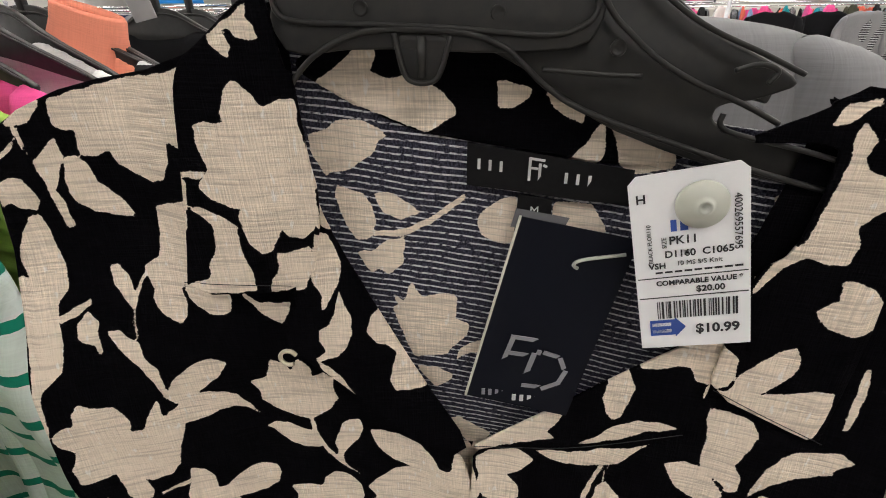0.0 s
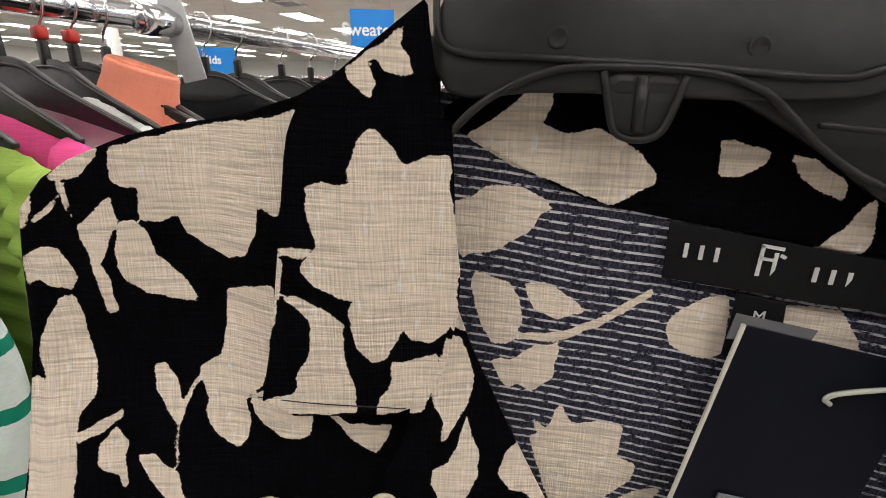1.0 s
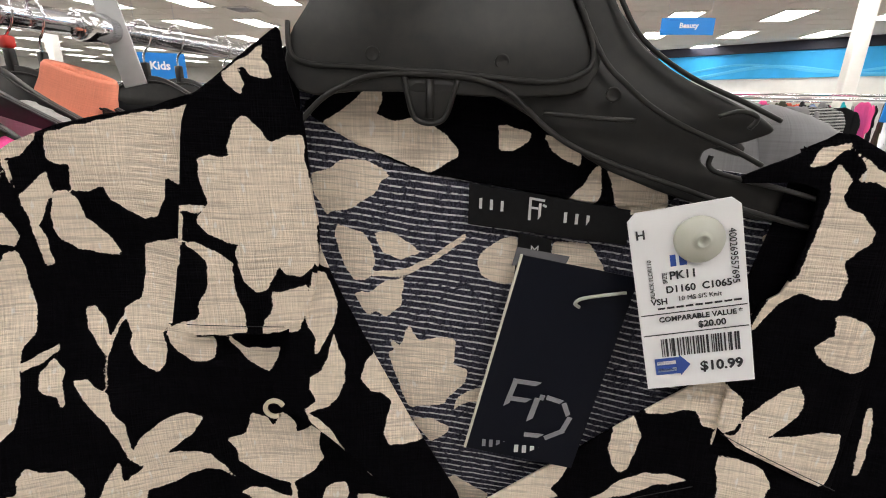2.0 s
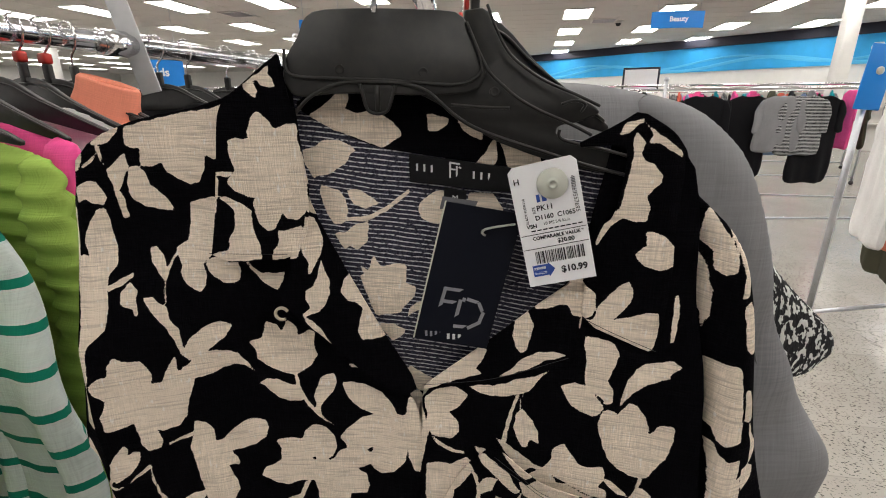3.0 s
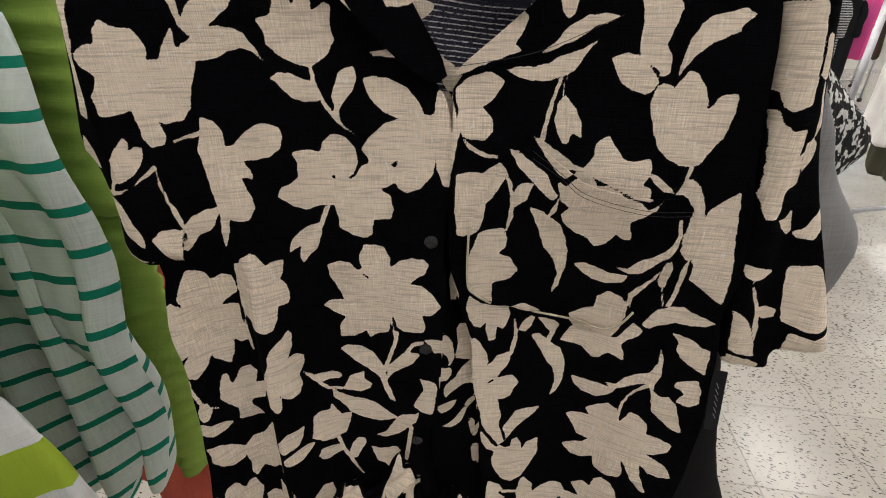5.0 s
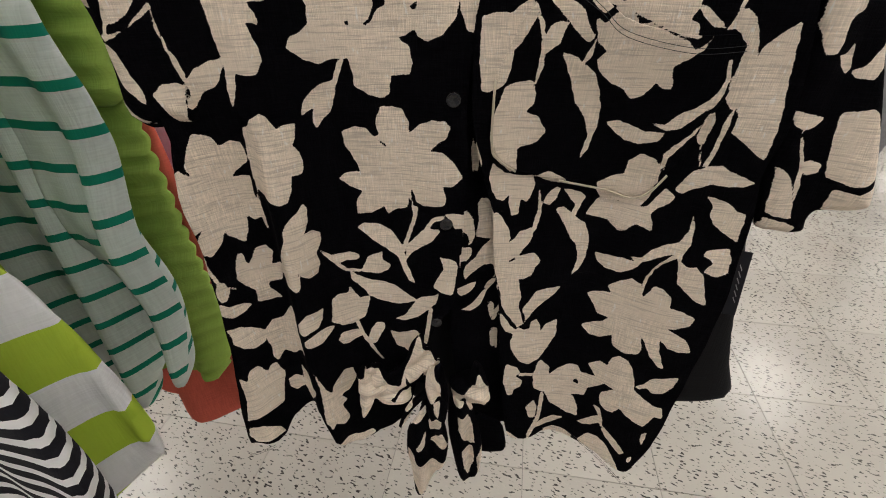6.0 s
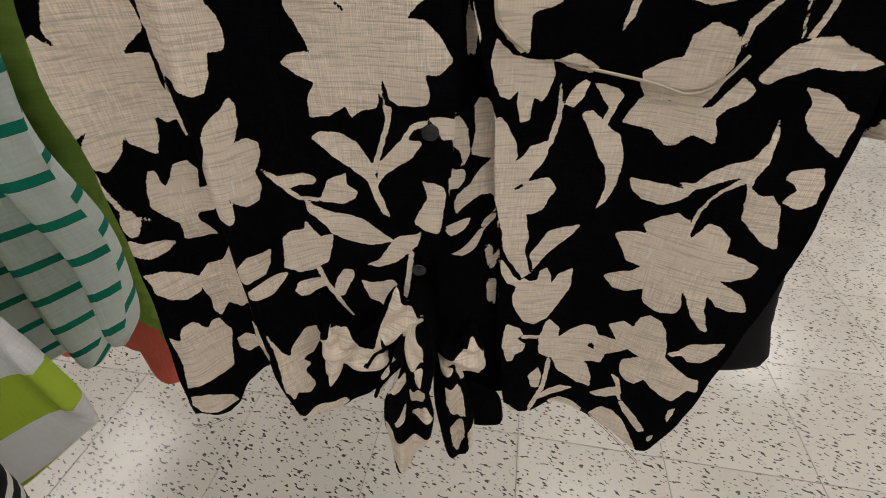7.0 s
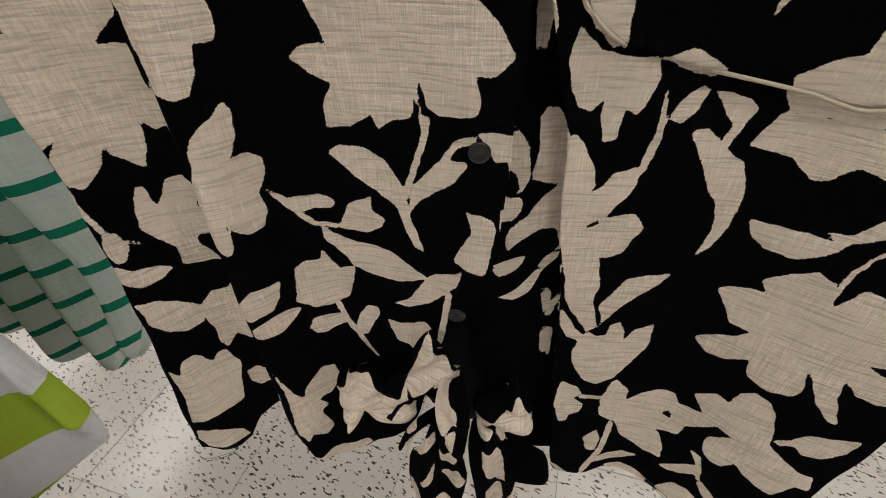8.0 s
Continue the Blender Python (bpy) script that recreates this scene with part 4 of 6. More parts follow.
motif("k", -46, 1225, -37, 1230, -25, 1240, -21, 1240, -20, 1234, -23, 1229, -15, 1226, -6, 1228, 1, 1225, 7, 1221, 12, 1215, 12, 1212, 7, 1210, 1, 1205, -13, 1210, -32, 1217)
motif("k", -24, 1178, -17, 1179, -3, 1170, -12, 1166, -20, 1169, -23, 1173)
motif("k", -30, 1160, -12, 1161, 2, 1168, 16, 1179, 17, 1177, 2, 1165, -12, 1158, -26, 1158)
motif("c", -45, 562, -33, 557, -16, 560, -2, 560, 0, 543, -12, 506, -31, 497, -40, 517, -46, 541)
motif("c", -39, 482, -28, 492, -15, 496, -26, 476, -38, 458)
motif("c", -34, 586, -23, 612, -25, 589, -33, 582)
motif("c", -20, 593, -7, 611, -1, 585, -10, 587)
motif("c", -43, 578, -37, 570, -35, 553, -43, 562)
motif("c", 9, 629, 19, 626, 24, 608, 27, 581, 23, 577, 15, 593, 10, 608)
motif("c", 13, 577, 25, 573, 27, 552, 21, 521, 16, 543)
motif("c", 29, 561, 35, 582, 37, 544, 32, 526)
motif("c", -14, 662, -8, 659, -11, 639, -14, 643)
motif("c", -20, 626, -7, 636, -8, 618, -19, 608)
motif("c", -89, 670, -80, 675, -73, 657, -54, 639, -38, 654, -35, 637, -42, 627, -62, 627, -74, 637, -77, 620, -90, 606, -88, 639)
motif("c", -79, 679, -71, 684, -60, 665, -59, 656, -46, 658, -38, 685, -26, 715, -21, 701, -7, 683, -8, 668, -17, 659, -23, 669, -22, 681, -34, 660, -41, 670, -40, 657, -54, 642, -71, 647, -80, 661)
motif("c", 2, 656, 13, 653, 23, 659, 29, 675, 38, 660, 42, 641, 35, 626, 22, 626, 17, 643, 6, 639)
motif("c", -53, 589, -43, 620, -22, 648, -22, 636, -36, 620, -47, 594)
motif("k", -19, 1121, 8, 1122, 9, 1116, 20, 1112, 18, 1105, 11, 1098, 8, 1093, -9, 1091, -15, 1108)
motif("k", -9, 1135, -7, 1130, -3, 1126, 5, 1129, 13, 1128, 13, 1117, 10, 1106, -12, 1109, -18, 1128, -13, 1123)
motif("k", -8, 1085, 3, 1085, 12, 1080, 7, 1074, 2, 1072)
motif("k", 13, 1090, 15, 1097, 20, 1101, 29, 1104, 26, 1096, 17, 1094)
motif("k", 9, 1050, 15, 1052, 23, 1046, 33, 1040, 27, 1028, 20, 1029)
motif("k", -51, 1204, -43, 1206, -38, 1210, -31, 1210, -25, 1209, -17, 1204, -21, 1201, -24, 1195, -31, 1192, -33, 1189, -41, 1188, -45, 1186, -49, 1193, -51, 1198)
motif("k", -42, 1178, -41, 1182, -36, 1180, -29, 1178, -26, 1173, -24, 1164, -28, 1156, -34, 1156, -37, 1161, -40, 1169)
motif("k", -34, 1150, -27, 1150, -19, 1156, -11, 1157, -12, 1150, -12, 1145, -19, 1138, -24, 1141, -26, 1141, -27, 1138, -31, 1143)
motif("k", 136, 1185, 142, 1187, 155, 1185, 160, 1183, 159, 1179, 151, 1175, 149, 1171, 144, 1169, 142, 1174, 139, 1178)
motif("k", 28, 1226, 42, 1223, 41, 1219, 36, 1216, 30, 1215, 29, 1217, 29, 1222)
motif("k", 47, 1222, 54, 1221, 63, 1215, 63, 1210, 57, 1212, 51, 1216)
motif("k", 58, 1195, 65, 1202, 69, 1210, 71, 1211, 72, 1205, 72, 1197, 69, 1193)
motif("k", 73, 1210, 83, 1207, 97, 1202, 99, 1198, 100, 1194, 84, 1190, 78, 1195, 77, 1202)
motif("k", 23, 1170, 30, 1176, 39, 1179, 41, 1159, 34, 1156, 25, 1159, 22, 1165)
motif("k", 54, 1177, 70, 1177, 73, 1173, 77, 1167, 77, 1161, 56, 1161)

SHIRT = M["print"]


def pts(*mm):
    return np.array(mm).reshape(-1, 2) / 1000.0


LEFT = pts(-101, 1232, -148, 1225, -180, 1212, -192, 1196, -198, 1100, -196, 1000, -183, 911, -188, 889, -192, 861, -189, 827, -190, 774, -194, 710, -204, 638, -208, 586, -199, 586, -177, 574, -164, 600, -157, 604, -130, 627, -126, 604, -119, 565, -92, 546, -54, 573, -40, 601, -27, 660, -12, 718, 5, 744, 10, 765, 13, 796, 15, 823, 15, 840, 19, 868, 18, 890, 16, 925, 24, 992, 20, 1023, 10, 1040, -6, 1048, -27, 1066, -59, 1098, -60, 1137, -53, 1200, -53, 1255, -70, 1250)
cloth("front_panel", LEFT, front, SHIRT, blouse, 0.0014, layer="b", rounds=1)
RIGHT = pts(23, 1043, 22, 992, 19, 931, 22, 900, 30, 867, 39, 836, 40, 806, 43, 776, 49, 737, 51, 686, 57, 627, 64, 561, 72, 545, 90, 545, 109, 559, 135, 556, 155, 553, 184, 533, 195, 534, 201, 562, 208, 588, 214, 669, 219, 732, 221, 775, 219, 829, 217, 859, 211, 886, 216, 920, 206, 977, 201, 1022, 199, 1064, 190, 1126, 187, 1172, 180, 1202, 150, 1226, 139, 1220, 128, 1160, 121, 1126, 95, 1100, 62, 1049)
cloth("front_panel", RIGHT, lambda x, z: front(x, z) - 0.002, SHIRT, blouse, 0.0014, layer="b", rounds=1)
FACING = pts(-5, 1035, 70, 1040, 66, 900, 72, 760, 80, 640, 85, 560, 30, 560, 5, 660, 2, 800, 5, 930)
cloth("facing", FACING, lambda x, z: front(x, z) + 0.011, SHIRT, blouse, 0.004, layer="b", label="paler inside of the button band")


def behind(x, z):
    y = hang(x, z) + 0.005 + 0.048 * smoothstep(1.06, 0.9, z) + 0.006 * np.sin(x * 40) * smoothstep(1.0, 0.7, z)
    return np.maximum(y, front(x, z) + 0.006 * smoothstep(-0.045, -0.07, x) + 0.003)


BACK = pts(-53, 1238, -20, 1246, 30, 1246, 70, 1222, 105, 1212, 165, 1205, 182, 1195, 190, 1120, 202, 1000, 214, 800, 208, 580, 120, 585, 0, 620, -120, 600, -205, 590, -190, 800, -188, 1000, -190, 1190, -150, 1222, -101, 1230)
cloth("back_panel", BACK, behind, M["print_in"], blouse, 0.0016, layer="k", rounds=1, label="inside of the back, black with fine white dashes")
NECK = pts(-56, 1231, -40, 1240, -26, 1246, -9, 1246, 27, 1244, 47, 1228, 71, 1220, 99, 1215, 112, 1205, 102, 1198, 83, 1193, 17, 1202, -6, 1206, -31, 1217)
cloth("neck_band", NECK, lambda x, z: hang(x, z) + 0.004, SHIRT, blouse, 0.0014, layer="k")


def collar_left(x, z):
    out = smoothstep(-0.055, -0.075, x)
    return hang(x, z) - 0.0075 - 0.003 * out - 0.004 * smoothstep(1.15, 1.22, z) * smoothstep(-0.10, -0.07, x)


cloth("collar", pts(-49, 1231, -48, 1218, -47, 1198, -45, 1184, -46, 1170, -49, 1155, -54, 1137, -109, 1136, -103, 1165, -99, 1194, -95, 1224, -92, 1231, -89, 1235, -77, 1243, -60, 1257, -56, 1260, -55, 1251, -53, 1239, -51, 1229), collar_left, SHIRT, blouse, 0.0012, layer="c", rounds=1, thick=0.0016)
cloth("lapel", pts(-52, 1222, -51, 1201, -47, 1175, -40, 1157, -25, 1126, -5, 1087, 21, 1042, 11, 1035, -6, 1045, -27, 1064, -43, 1082, -59, 1095, -71, 1108, -62, 1126, -60, 1140, -54, 1175),
      lambda x, z: hang(x, z) - 0.0045 - 0.004 * smoothstep(0.0, 0.03, -((x + 0.05) * 0.87 + (z - 1.175) * 0.5) + 0.0), SHIRT, blouse, 0.0012, layer="c", rounds=1, thick=0.0014)
cloth("collar", pts(112, 1207, 139, 1221, 150, 1228, 166, 1217, 179, 1203, 184, 1173, 184, 1127, 180, 1081, 168, 1082, 125, 1099, 126, 1123, 130, 1159, 140, 1167, 144, 1197, 143, 1209),
      lambda x, z: hang(x, z) - 0.008 + 0.010 * smoothstep(0.165, 0.185, x) + 0.004 * smoothstep(1.215, 1.23, z), SHIRT, blouse, 0.0012, layer="c", rounds=1, thick=0.0016)
cloth("lapel", pts(133, 1163, 121, 1126, 95, 1104, 63, 1075, 23, 1043, 25, 1040, 62, 1049, 85, 1056, 119, 1071, 126, 1090, 128, 1123),
      lambda x, z: hang(x, z) - 0.0055, SHIRT, blouse, 0.0012, layer="c", rounds=1, thick=0.0014)


def sleeve_depth(x, z):
    return hang(x, z) + 0.012 - 0.006 * np.exp(-((x + 0.166) / 0.006) ** 2) * smoothstep(1.12, 1.0, z) + 0.012 * smoothstep(-0.19, -0.215, x) + 0.016 * smoothstep(1.07, 1.16, z)


cloth("sleeve", pts(-186, 1207, -193, 1201, -200, 1187, -206, 1170, -210, 1133, -210, 1089, -216, 1042, -222, 999, -216, 986, -212, 959, -215, 921, -198, 913, -185, 914, -176, 916, -163, 918, -167, 962, -169, 1006, -171, 1046, -170, 1095, -169, 1132, -169, 1170, -171, 1202), sleeve_depth, SHIRT, blouse, 0.0015, 0.016, 0.02, "s", rounds=1)


def sleeve_right(x, z):
    u = (x - 0.2) / 0.09
    return hang(x, z) + 0.011 - 0.006 * np.sin(u * 9 + (1.1 - z) * 2.0) + 0.01 * smoothstep(0.2, 0.29, x) + 0.016 * smoothstep(1.06, 1.15, z) * smoothstep(0.215, 0.195, x)


cloth("sleeve", pts(151, 1222, 163, 1216, 176, 1204, 188, 1191, 200, 1175, 209, 1161, 217, 1141, 225, 1111, 234, 1067, 244, 1021, 255, 972, 273, 900, 282, 868, 279, 862, 258, 857, 256, 850, 257, 839, 249, 834, 228, 837, 223, 850, 213, 904, 211, 965, 206, 1026, 203, 1064, 188, 1126, 184, 1190),
      sleeve_right, SHIRT, blouse, 0.0015, 0.014, 0.016, "s", rounds=1)

# chest pocket: patch with a gaping top edge and piped seam
POCKET = pts(52, 982, 73, 1002, 92, 988, 109, 975, 145, 967, 176, 969, 176, 940, 166, 905, 157, 875, 150, 860, 140, 853, 122, 857, 87, 864, 53, 873, 40, 883, 34, 895, 34, 940)
cloth("pocket", POCKET, lambda x, z: front(x, z) - 0.0045 - 0.007 * smoothstep(0.93, 0.99, z) * np.exp(-((x - 0.11) / 0.045) ** 2), SHIRT, blouse, 0.0013, layer="b", rounds=1, thick=0.001)


def seam(line, off, mat, r=0.0005, name="seam"):
    p = [(x / 1000, float(front(np.array(x / 1000), np.array(z / 1000))) + off, z / 1000) for x, z in line]
    part(name, tube(p, r, 5), mat, blouse)


THREAD = plain("black thread", (0.012, 0.012, 0.014), 0.8)
PIPE = plain("cream piping", (0.62, 0.55, 0.42), 0.85)
seam([(34, 940), (34, 895), (40, 883), (53, 873)], -0.0062, PIPE, 0.0009, "piping")
seam([(87, 864), (122, 857), (140, 853), (150, 860), (157, 876)], -0.0062, PIPE, 0.0009, "piping")
for off in (0, 3):
    seam([(73, 997 - off * 1.5), (92, 983 - off), (109, 970 - off), (145, 962 - off), (172, 964 - off)], -0.0135, THREAD, 0.0002, "stitching")
seam([(-110, 1142), (-90, 1142), (-61, 1141)], -0.0118, THREAD, 0.0002, "stitching")
seam([(125, 1103), (145, 1094), (168, 1086)], -0.010, THREAD, 0.0002, "stitching")
seam([(23, 1046), (62, 1052), (85, 1059), (119, 1074)], -0.0068, THREAD, 0.0002, "stitching")
for dz in (0, 3):
    seam([(-213, 571 + dz), (-205, 567 + dz), (-184, 572 + dz)], -0.001, THREAD, 0.0002, "stitching")
    seam([(132, 563 + dz), (158, 547 + dz), (190, 515 + dz)], -0.004, THREAD, 0.0002, "stitching")

# knotted ties at the hem
cloth("tie_end", pts(-21, 666, -31, 631, -42, 606, -45, 571, -41, 536, -39, 485, -23, 511, -4, 556, 0, 585, -3, 616, -7, 637), lambda x, z: hang(x, z) - 0.022 + 0.004 * np.sin(x * 260), SHIRT, blouse, 0.0014, 0.006, 0.012, "c", rounds=1)
cloth("tie_end", pts(2, 644, -1, 613, 1, 574, 8, 531, 18, 503, 28, 509, 35, 550, 34, 591, 25, 628, 16, 644), lambda x, z: hang(x, z) - 0.015 + 0.005 * np.sin(x * 300 + 1), SHIRT, blouse, 0.0014, 0.007, 0.012, "c", rounds=1)
cloth("knot", pts(-21, 682, -14, 691, -4, 691, 1, 660, -1, 627, -10, 620, -20, 627, -22, 654), lambda x, z: hang(x, z) - 0.020 + 0.003 * np.sin(x * 420 + z * 160), SHIRT, blouse, 0.0016, 0.014, 0.012, "c")
cloth("gather", pts(-87, 676, -79, 681, -67, 655, -51, 647, -38, 659, -34, 642, -42, 632, -61, 632, -74, 641, -76, 624, -89, 610, -88, 644), lambda x, z: hang(x, z) - 0.004 + 0.003 * np.sin((z - 0.1 * x) * 330), SHIRT, blouse, 0.0014, 0.011, 0.014, "c")
cloth("gather", pts(-79, 682, -68, 686, -58, 668, -40, 685, -35, 702, -24, 717, -19, 701, -6, 683, -4, 668, -17, 656, -32, 653, -54, 641, -73, 647, -80, 661), lambda x, z: hang(x, z) - 0.003 + 0.003 * np.sin((z - 0.9 * x) * 250), SHIRT, blouse, 0.0014, 0.007, 0.020, "c")
cloth("gather", pts(0, 666, 12, 662, 22, 670, 28, 685, 38, 667, 42, 645, 42, 625, 30, 631, 17, 634, 4, 640), lambda x, z: hang(x, z) - 0.006 + 0.003 * np.sin((z + 0.5 * x) * 330), SHIRT, blouse, 0.0014, 0.011, 0.014, "c")
cloth("tie_strap", pts(-53, 599, -42, 633, -20, 660, -20, 647, -35, 629, -46, 604), lambda x, z: hang(x, z) - 0.014, SHIRT, blouse, 0.0014, 0.005, 0.008, "c")
cloth("hem_flap", pts(27, 599, 42, 592, 60, 582, 67, 533, 45, 528, 27, 533), lambda x, z: hang(x, z) + 0.006, SHIRT, blouse, 0.0014, 0.003, 0.01, "b")

# buttons and the loop under the collar
BUTTON = plain("black button", (0.014, 0.014, 0.016), 0.25)
for x, z in ((0.007, 0.926), (0.001, 0.829), (-0.009, 0.726)):
    y = float(front(np.array(x), np.array(z)))
    m = Matrix.Translation((x, y - 0.0005, z)) @ Matrix.Rotation(radians(90), 4, "X")
    part("button", lathe([(0.004, 0.0), (0.0052, 0.0006), (0.0052, 0.0016), (0.0046, 0.0022), (0.0034, 0.0016), (0.0005, 0.0014)], 20, m), BUTTON, blouse, "black four-hole button")
ring = [(-0.069 + 0.0042 * math.cos(a), hang(-0.069, 1.099) - 0.009, 1.0995 + 0.0042 * math.sin(a)) for a in np.linspace(0.4, 5.2, 9)]
part("button_loop", tube(ring, 0.0011, 6), PIPE, blouse, "cream fabric button loop")

# woven neck label with plain bars, and the size tab
def behind_at(x, z, off):
    return float(hang(x, z)) + off


lab = slab(pts(17, 1202, 84, 1193, 84, 1178, 17, 1184), 0.0006, 0.0002, 0, lambda x, z: behind_at(x, z, 0.0015))
label_ob = part("neck_label", lab, M["satin_black"], blouse, "black woven neck label with grey marks", False)
tab = part("size_tab", slab(pts(39, 1181, 53, 1179, 54, 1158, 38, 1160), 0.0005, 0.0002, 0, lambda x, z: behind_at(x, z, 0.0012)), M["satin_black"], blouse, "black size tab", False)


def mark(parent, name, x0, z0, x1, z1, w, y0, mat, thick=0.0003):
    """A flat stroke between two points in millimetres."""
    d = Vector((x1 - x0, 0, z1 - z0)) / 1000
    m = Matrix.Translation(((x0 + x1) / 2000, y0, (z0 + z1) / 2000)) @ Matrix.Rotation(-math.atan2(d.z, d.x), 4, "Y")
    part(name, box(d.length + 0.0007 * w, thick, w / 1000, 0, (0, 0, 0), m), mat, parent, "", False)


def bars(parent, x, z, n, pitch, h, slope, y0, mat, w=0.55):
    for k in range(n):
        xx, zz = x + k * pitch, z + k * pitch * slope
        mark(parent, "letter_bar", xx, zz - h / 2, xx, zz + h / 2, w * pitch, y0, mat)


bars(label_ob, 22.0, 1193.6, 4, 4.6, 3.6, -0.12, behind_at(0.03, 1.193, 0.0008), M["pale_thread"], 0.26)
bars(label_ob, 57.5, 1189.0, 5, 4.8, 3.6, -0.12, behind_at(0.066, 1.189, 0.0008), M["pale_thread"], 0.26)
for seg in ((42.8, 1196.5, 48.5, 1195.6, 1.0), (42.8, 1196.5, 42.8, 1187.5, 1.1), (42.8, 1192.6, 46, 1192.2, 0.9), (47, 1194, 47, 1185.5, 1.1), (47, 1185.3, 50.5, 1185.6, 1.0), (50.5, 1185.6, 52.4, 1188, 1.0), (52.4, 1188, 52, 1191.8, 1.0), (52, 1191.8, 48.5, 1193.6, 1.0)):
    mark(label_ob, "monogram_stroke", *seg, behind_at(0.047, 1.19, 0.0008), M["pale_thread"])
lettering("size_letter", "M", 0.0052, M["pale_thread"], tab, Matrix.Translation((0.046, behind_at(0.046, 1.174, 0.0008), 1.174)) @ pose(0, 0, 0, 90, 0, 0))

# ---- the blouse's hanger ----
hanger = thing("clothes_hanger", "black moulded plastic clothes hanger holding the blouse", "hanger")


def hy(x, z):
    lean = 0.25 * max(0.0, z - 1.238)
    return lean + (0.180 - 0.05 * x - 0.42 * x * x if x > -0.06 else float(hang(x, z)) + 0.006)


BLK = M["black_plastic"]
part("plate", slab(pts(-46, 1270, -43, 1279, -36, 1284, -6, 1285, 44, 1283, 52, 1278, 61, 1257, 64, 1249, 58, 1238, 31, 1236, -23, 1238, -49, 1235, -56, 1246, -54, 1258), 0.003, 0.001, 1, hy), BLK, hanger)
ARM = pts(48, 1283, 65, 1285, 70, 1270, 78, 1257, 94, 1245, 114, 1236, 126, 1230, 130, 1226, 118, 1221, 106, 1219, 105, 1214, 112, 1210, 135, 1205, 160, 1198, 172, 1192, 168, 1185, 150, 1188, 122, 1194, 97, 1200, 67, 1211, 49, 1224, 31, 1234, 20, 1239, 60, 1243)
part("arm", slab(ARM, 0.004, 0.0012, 1, lambda x, z: hy(x, z) + 0.0035), BLK, hanger)
part("arm", slab(pts(-20, 1240, -60, 1236, -110, 1221, -160, 1197, -172, 1190, -165, 1184, -110, 1200, -52, 1222, -20, 1232), 0.004, 0.0012, 1, lambda x, z: hy(min(x, -0.041), z) + 0.018), BLK, hanger)


def rib(line, r, name="rib", off=-0.001):
    part(name, tube([(x / 1000, hy(x / 1000, z / 1000) + off, z / 1000) for x, z in line], r, 10), BLK, hanger)


rib([(-54, 1262), (-53, 1251), (-46, 1247), (-26, 1246), (8, 1244.5), (42, 1242), (54, 1244), (60, 1249), (59, 1259), (52, 1276)], 0.0010)
rib([(-52, 1222), (-48, 1228), (-39, 1236), (-26, 1242), (-13, 1244), (14, 1243), (28, 1239), (36, 1233), (44, 1226), (55, 1219), (70, 1213), (92, 1206), (118, 1198), (146, 1191)], 0.0011)
rib([(54, 1271), (59, 1260), (65, 1249), (72, 1242), (82, 1234), (95, 1227), (112, 1220), (124, 1214)], 0.0010)
rib([(43, 1231), (62, 1229.5), (77, 1229)], 0.0009)
rib([(64, 1285), (70, 1270), (78, 1257), (94, 1245), (114, 1236), (127, 1230)], 0.0009, "rim")
rib([(106, 1231), (113, 1233), (119, 1231), (117, 1227)], 0.0009, "strap_notch")
rib([(106, 1217), (106, 1213), (112, 1210), (135, 1205), (160, 1198)], 0.0010, "rim")
part("notch_tab", slab(pts(-10, 1244, -7, 1230, -3, 1226.5, 3, 1226.5, 7, 1230, 10.5, 1243), 0.002, 0.0006, 1, lambda x, z: hy(x, z) - 0.0005), BLK, hanger)
rib([(-10, 1243), (-6.8, 1230), (-3, 1226.5), (3, 1226.5), (6.8, 1230), (10.5, 1242)], 0.0010, "notch_rim")
rib([(0, 1242), (0, 1228)], 0.0016, "notch_ridge")
for x, z in ((-0.022, 1.251), (0.027, 1.249), (0.068, 1.238)):
    m = Matrix.Translation((x, hy(x, z) - 0.0002, z)) @ Matrix.Rotation(radians(90), 4, "X")
    part("ejector_mark", lathe([(0.0028, 0), (0.0028, 0.0006), (0.0022, 0.0008), (0.0018, 0.0003), (0.0004, 0.0003)], 16, m), BLK, hanger)
part("hook", tube([(0.0, 0.18, 1.280), (0.002, 0.18, 1.318), (0.004, 0.18, 1.326), (0.012, 0.18, 1.332), (0.018, 0.18, 1.343), (0.014, 0.18, 1.356), (0.0, 0.18, 1.362), (-0.014, 0.18, 1.356), (-0.017, 0.18, 1.346)], 0.002, 8), M["chrome"], hanger, "bent steel hook")

# ---- hang tag and price tag ----
hang_tag = thing("hang_tag", "navy black card hang tag with grey monogram on the blouse", "hang tag")
HT = pts(40, 1173, 88, 1166, 66, 1078, 18, 1084)


def ty(x, z):
    return float(hang(x, z)) - 0.004 - 0.10 * (1.17 - z)


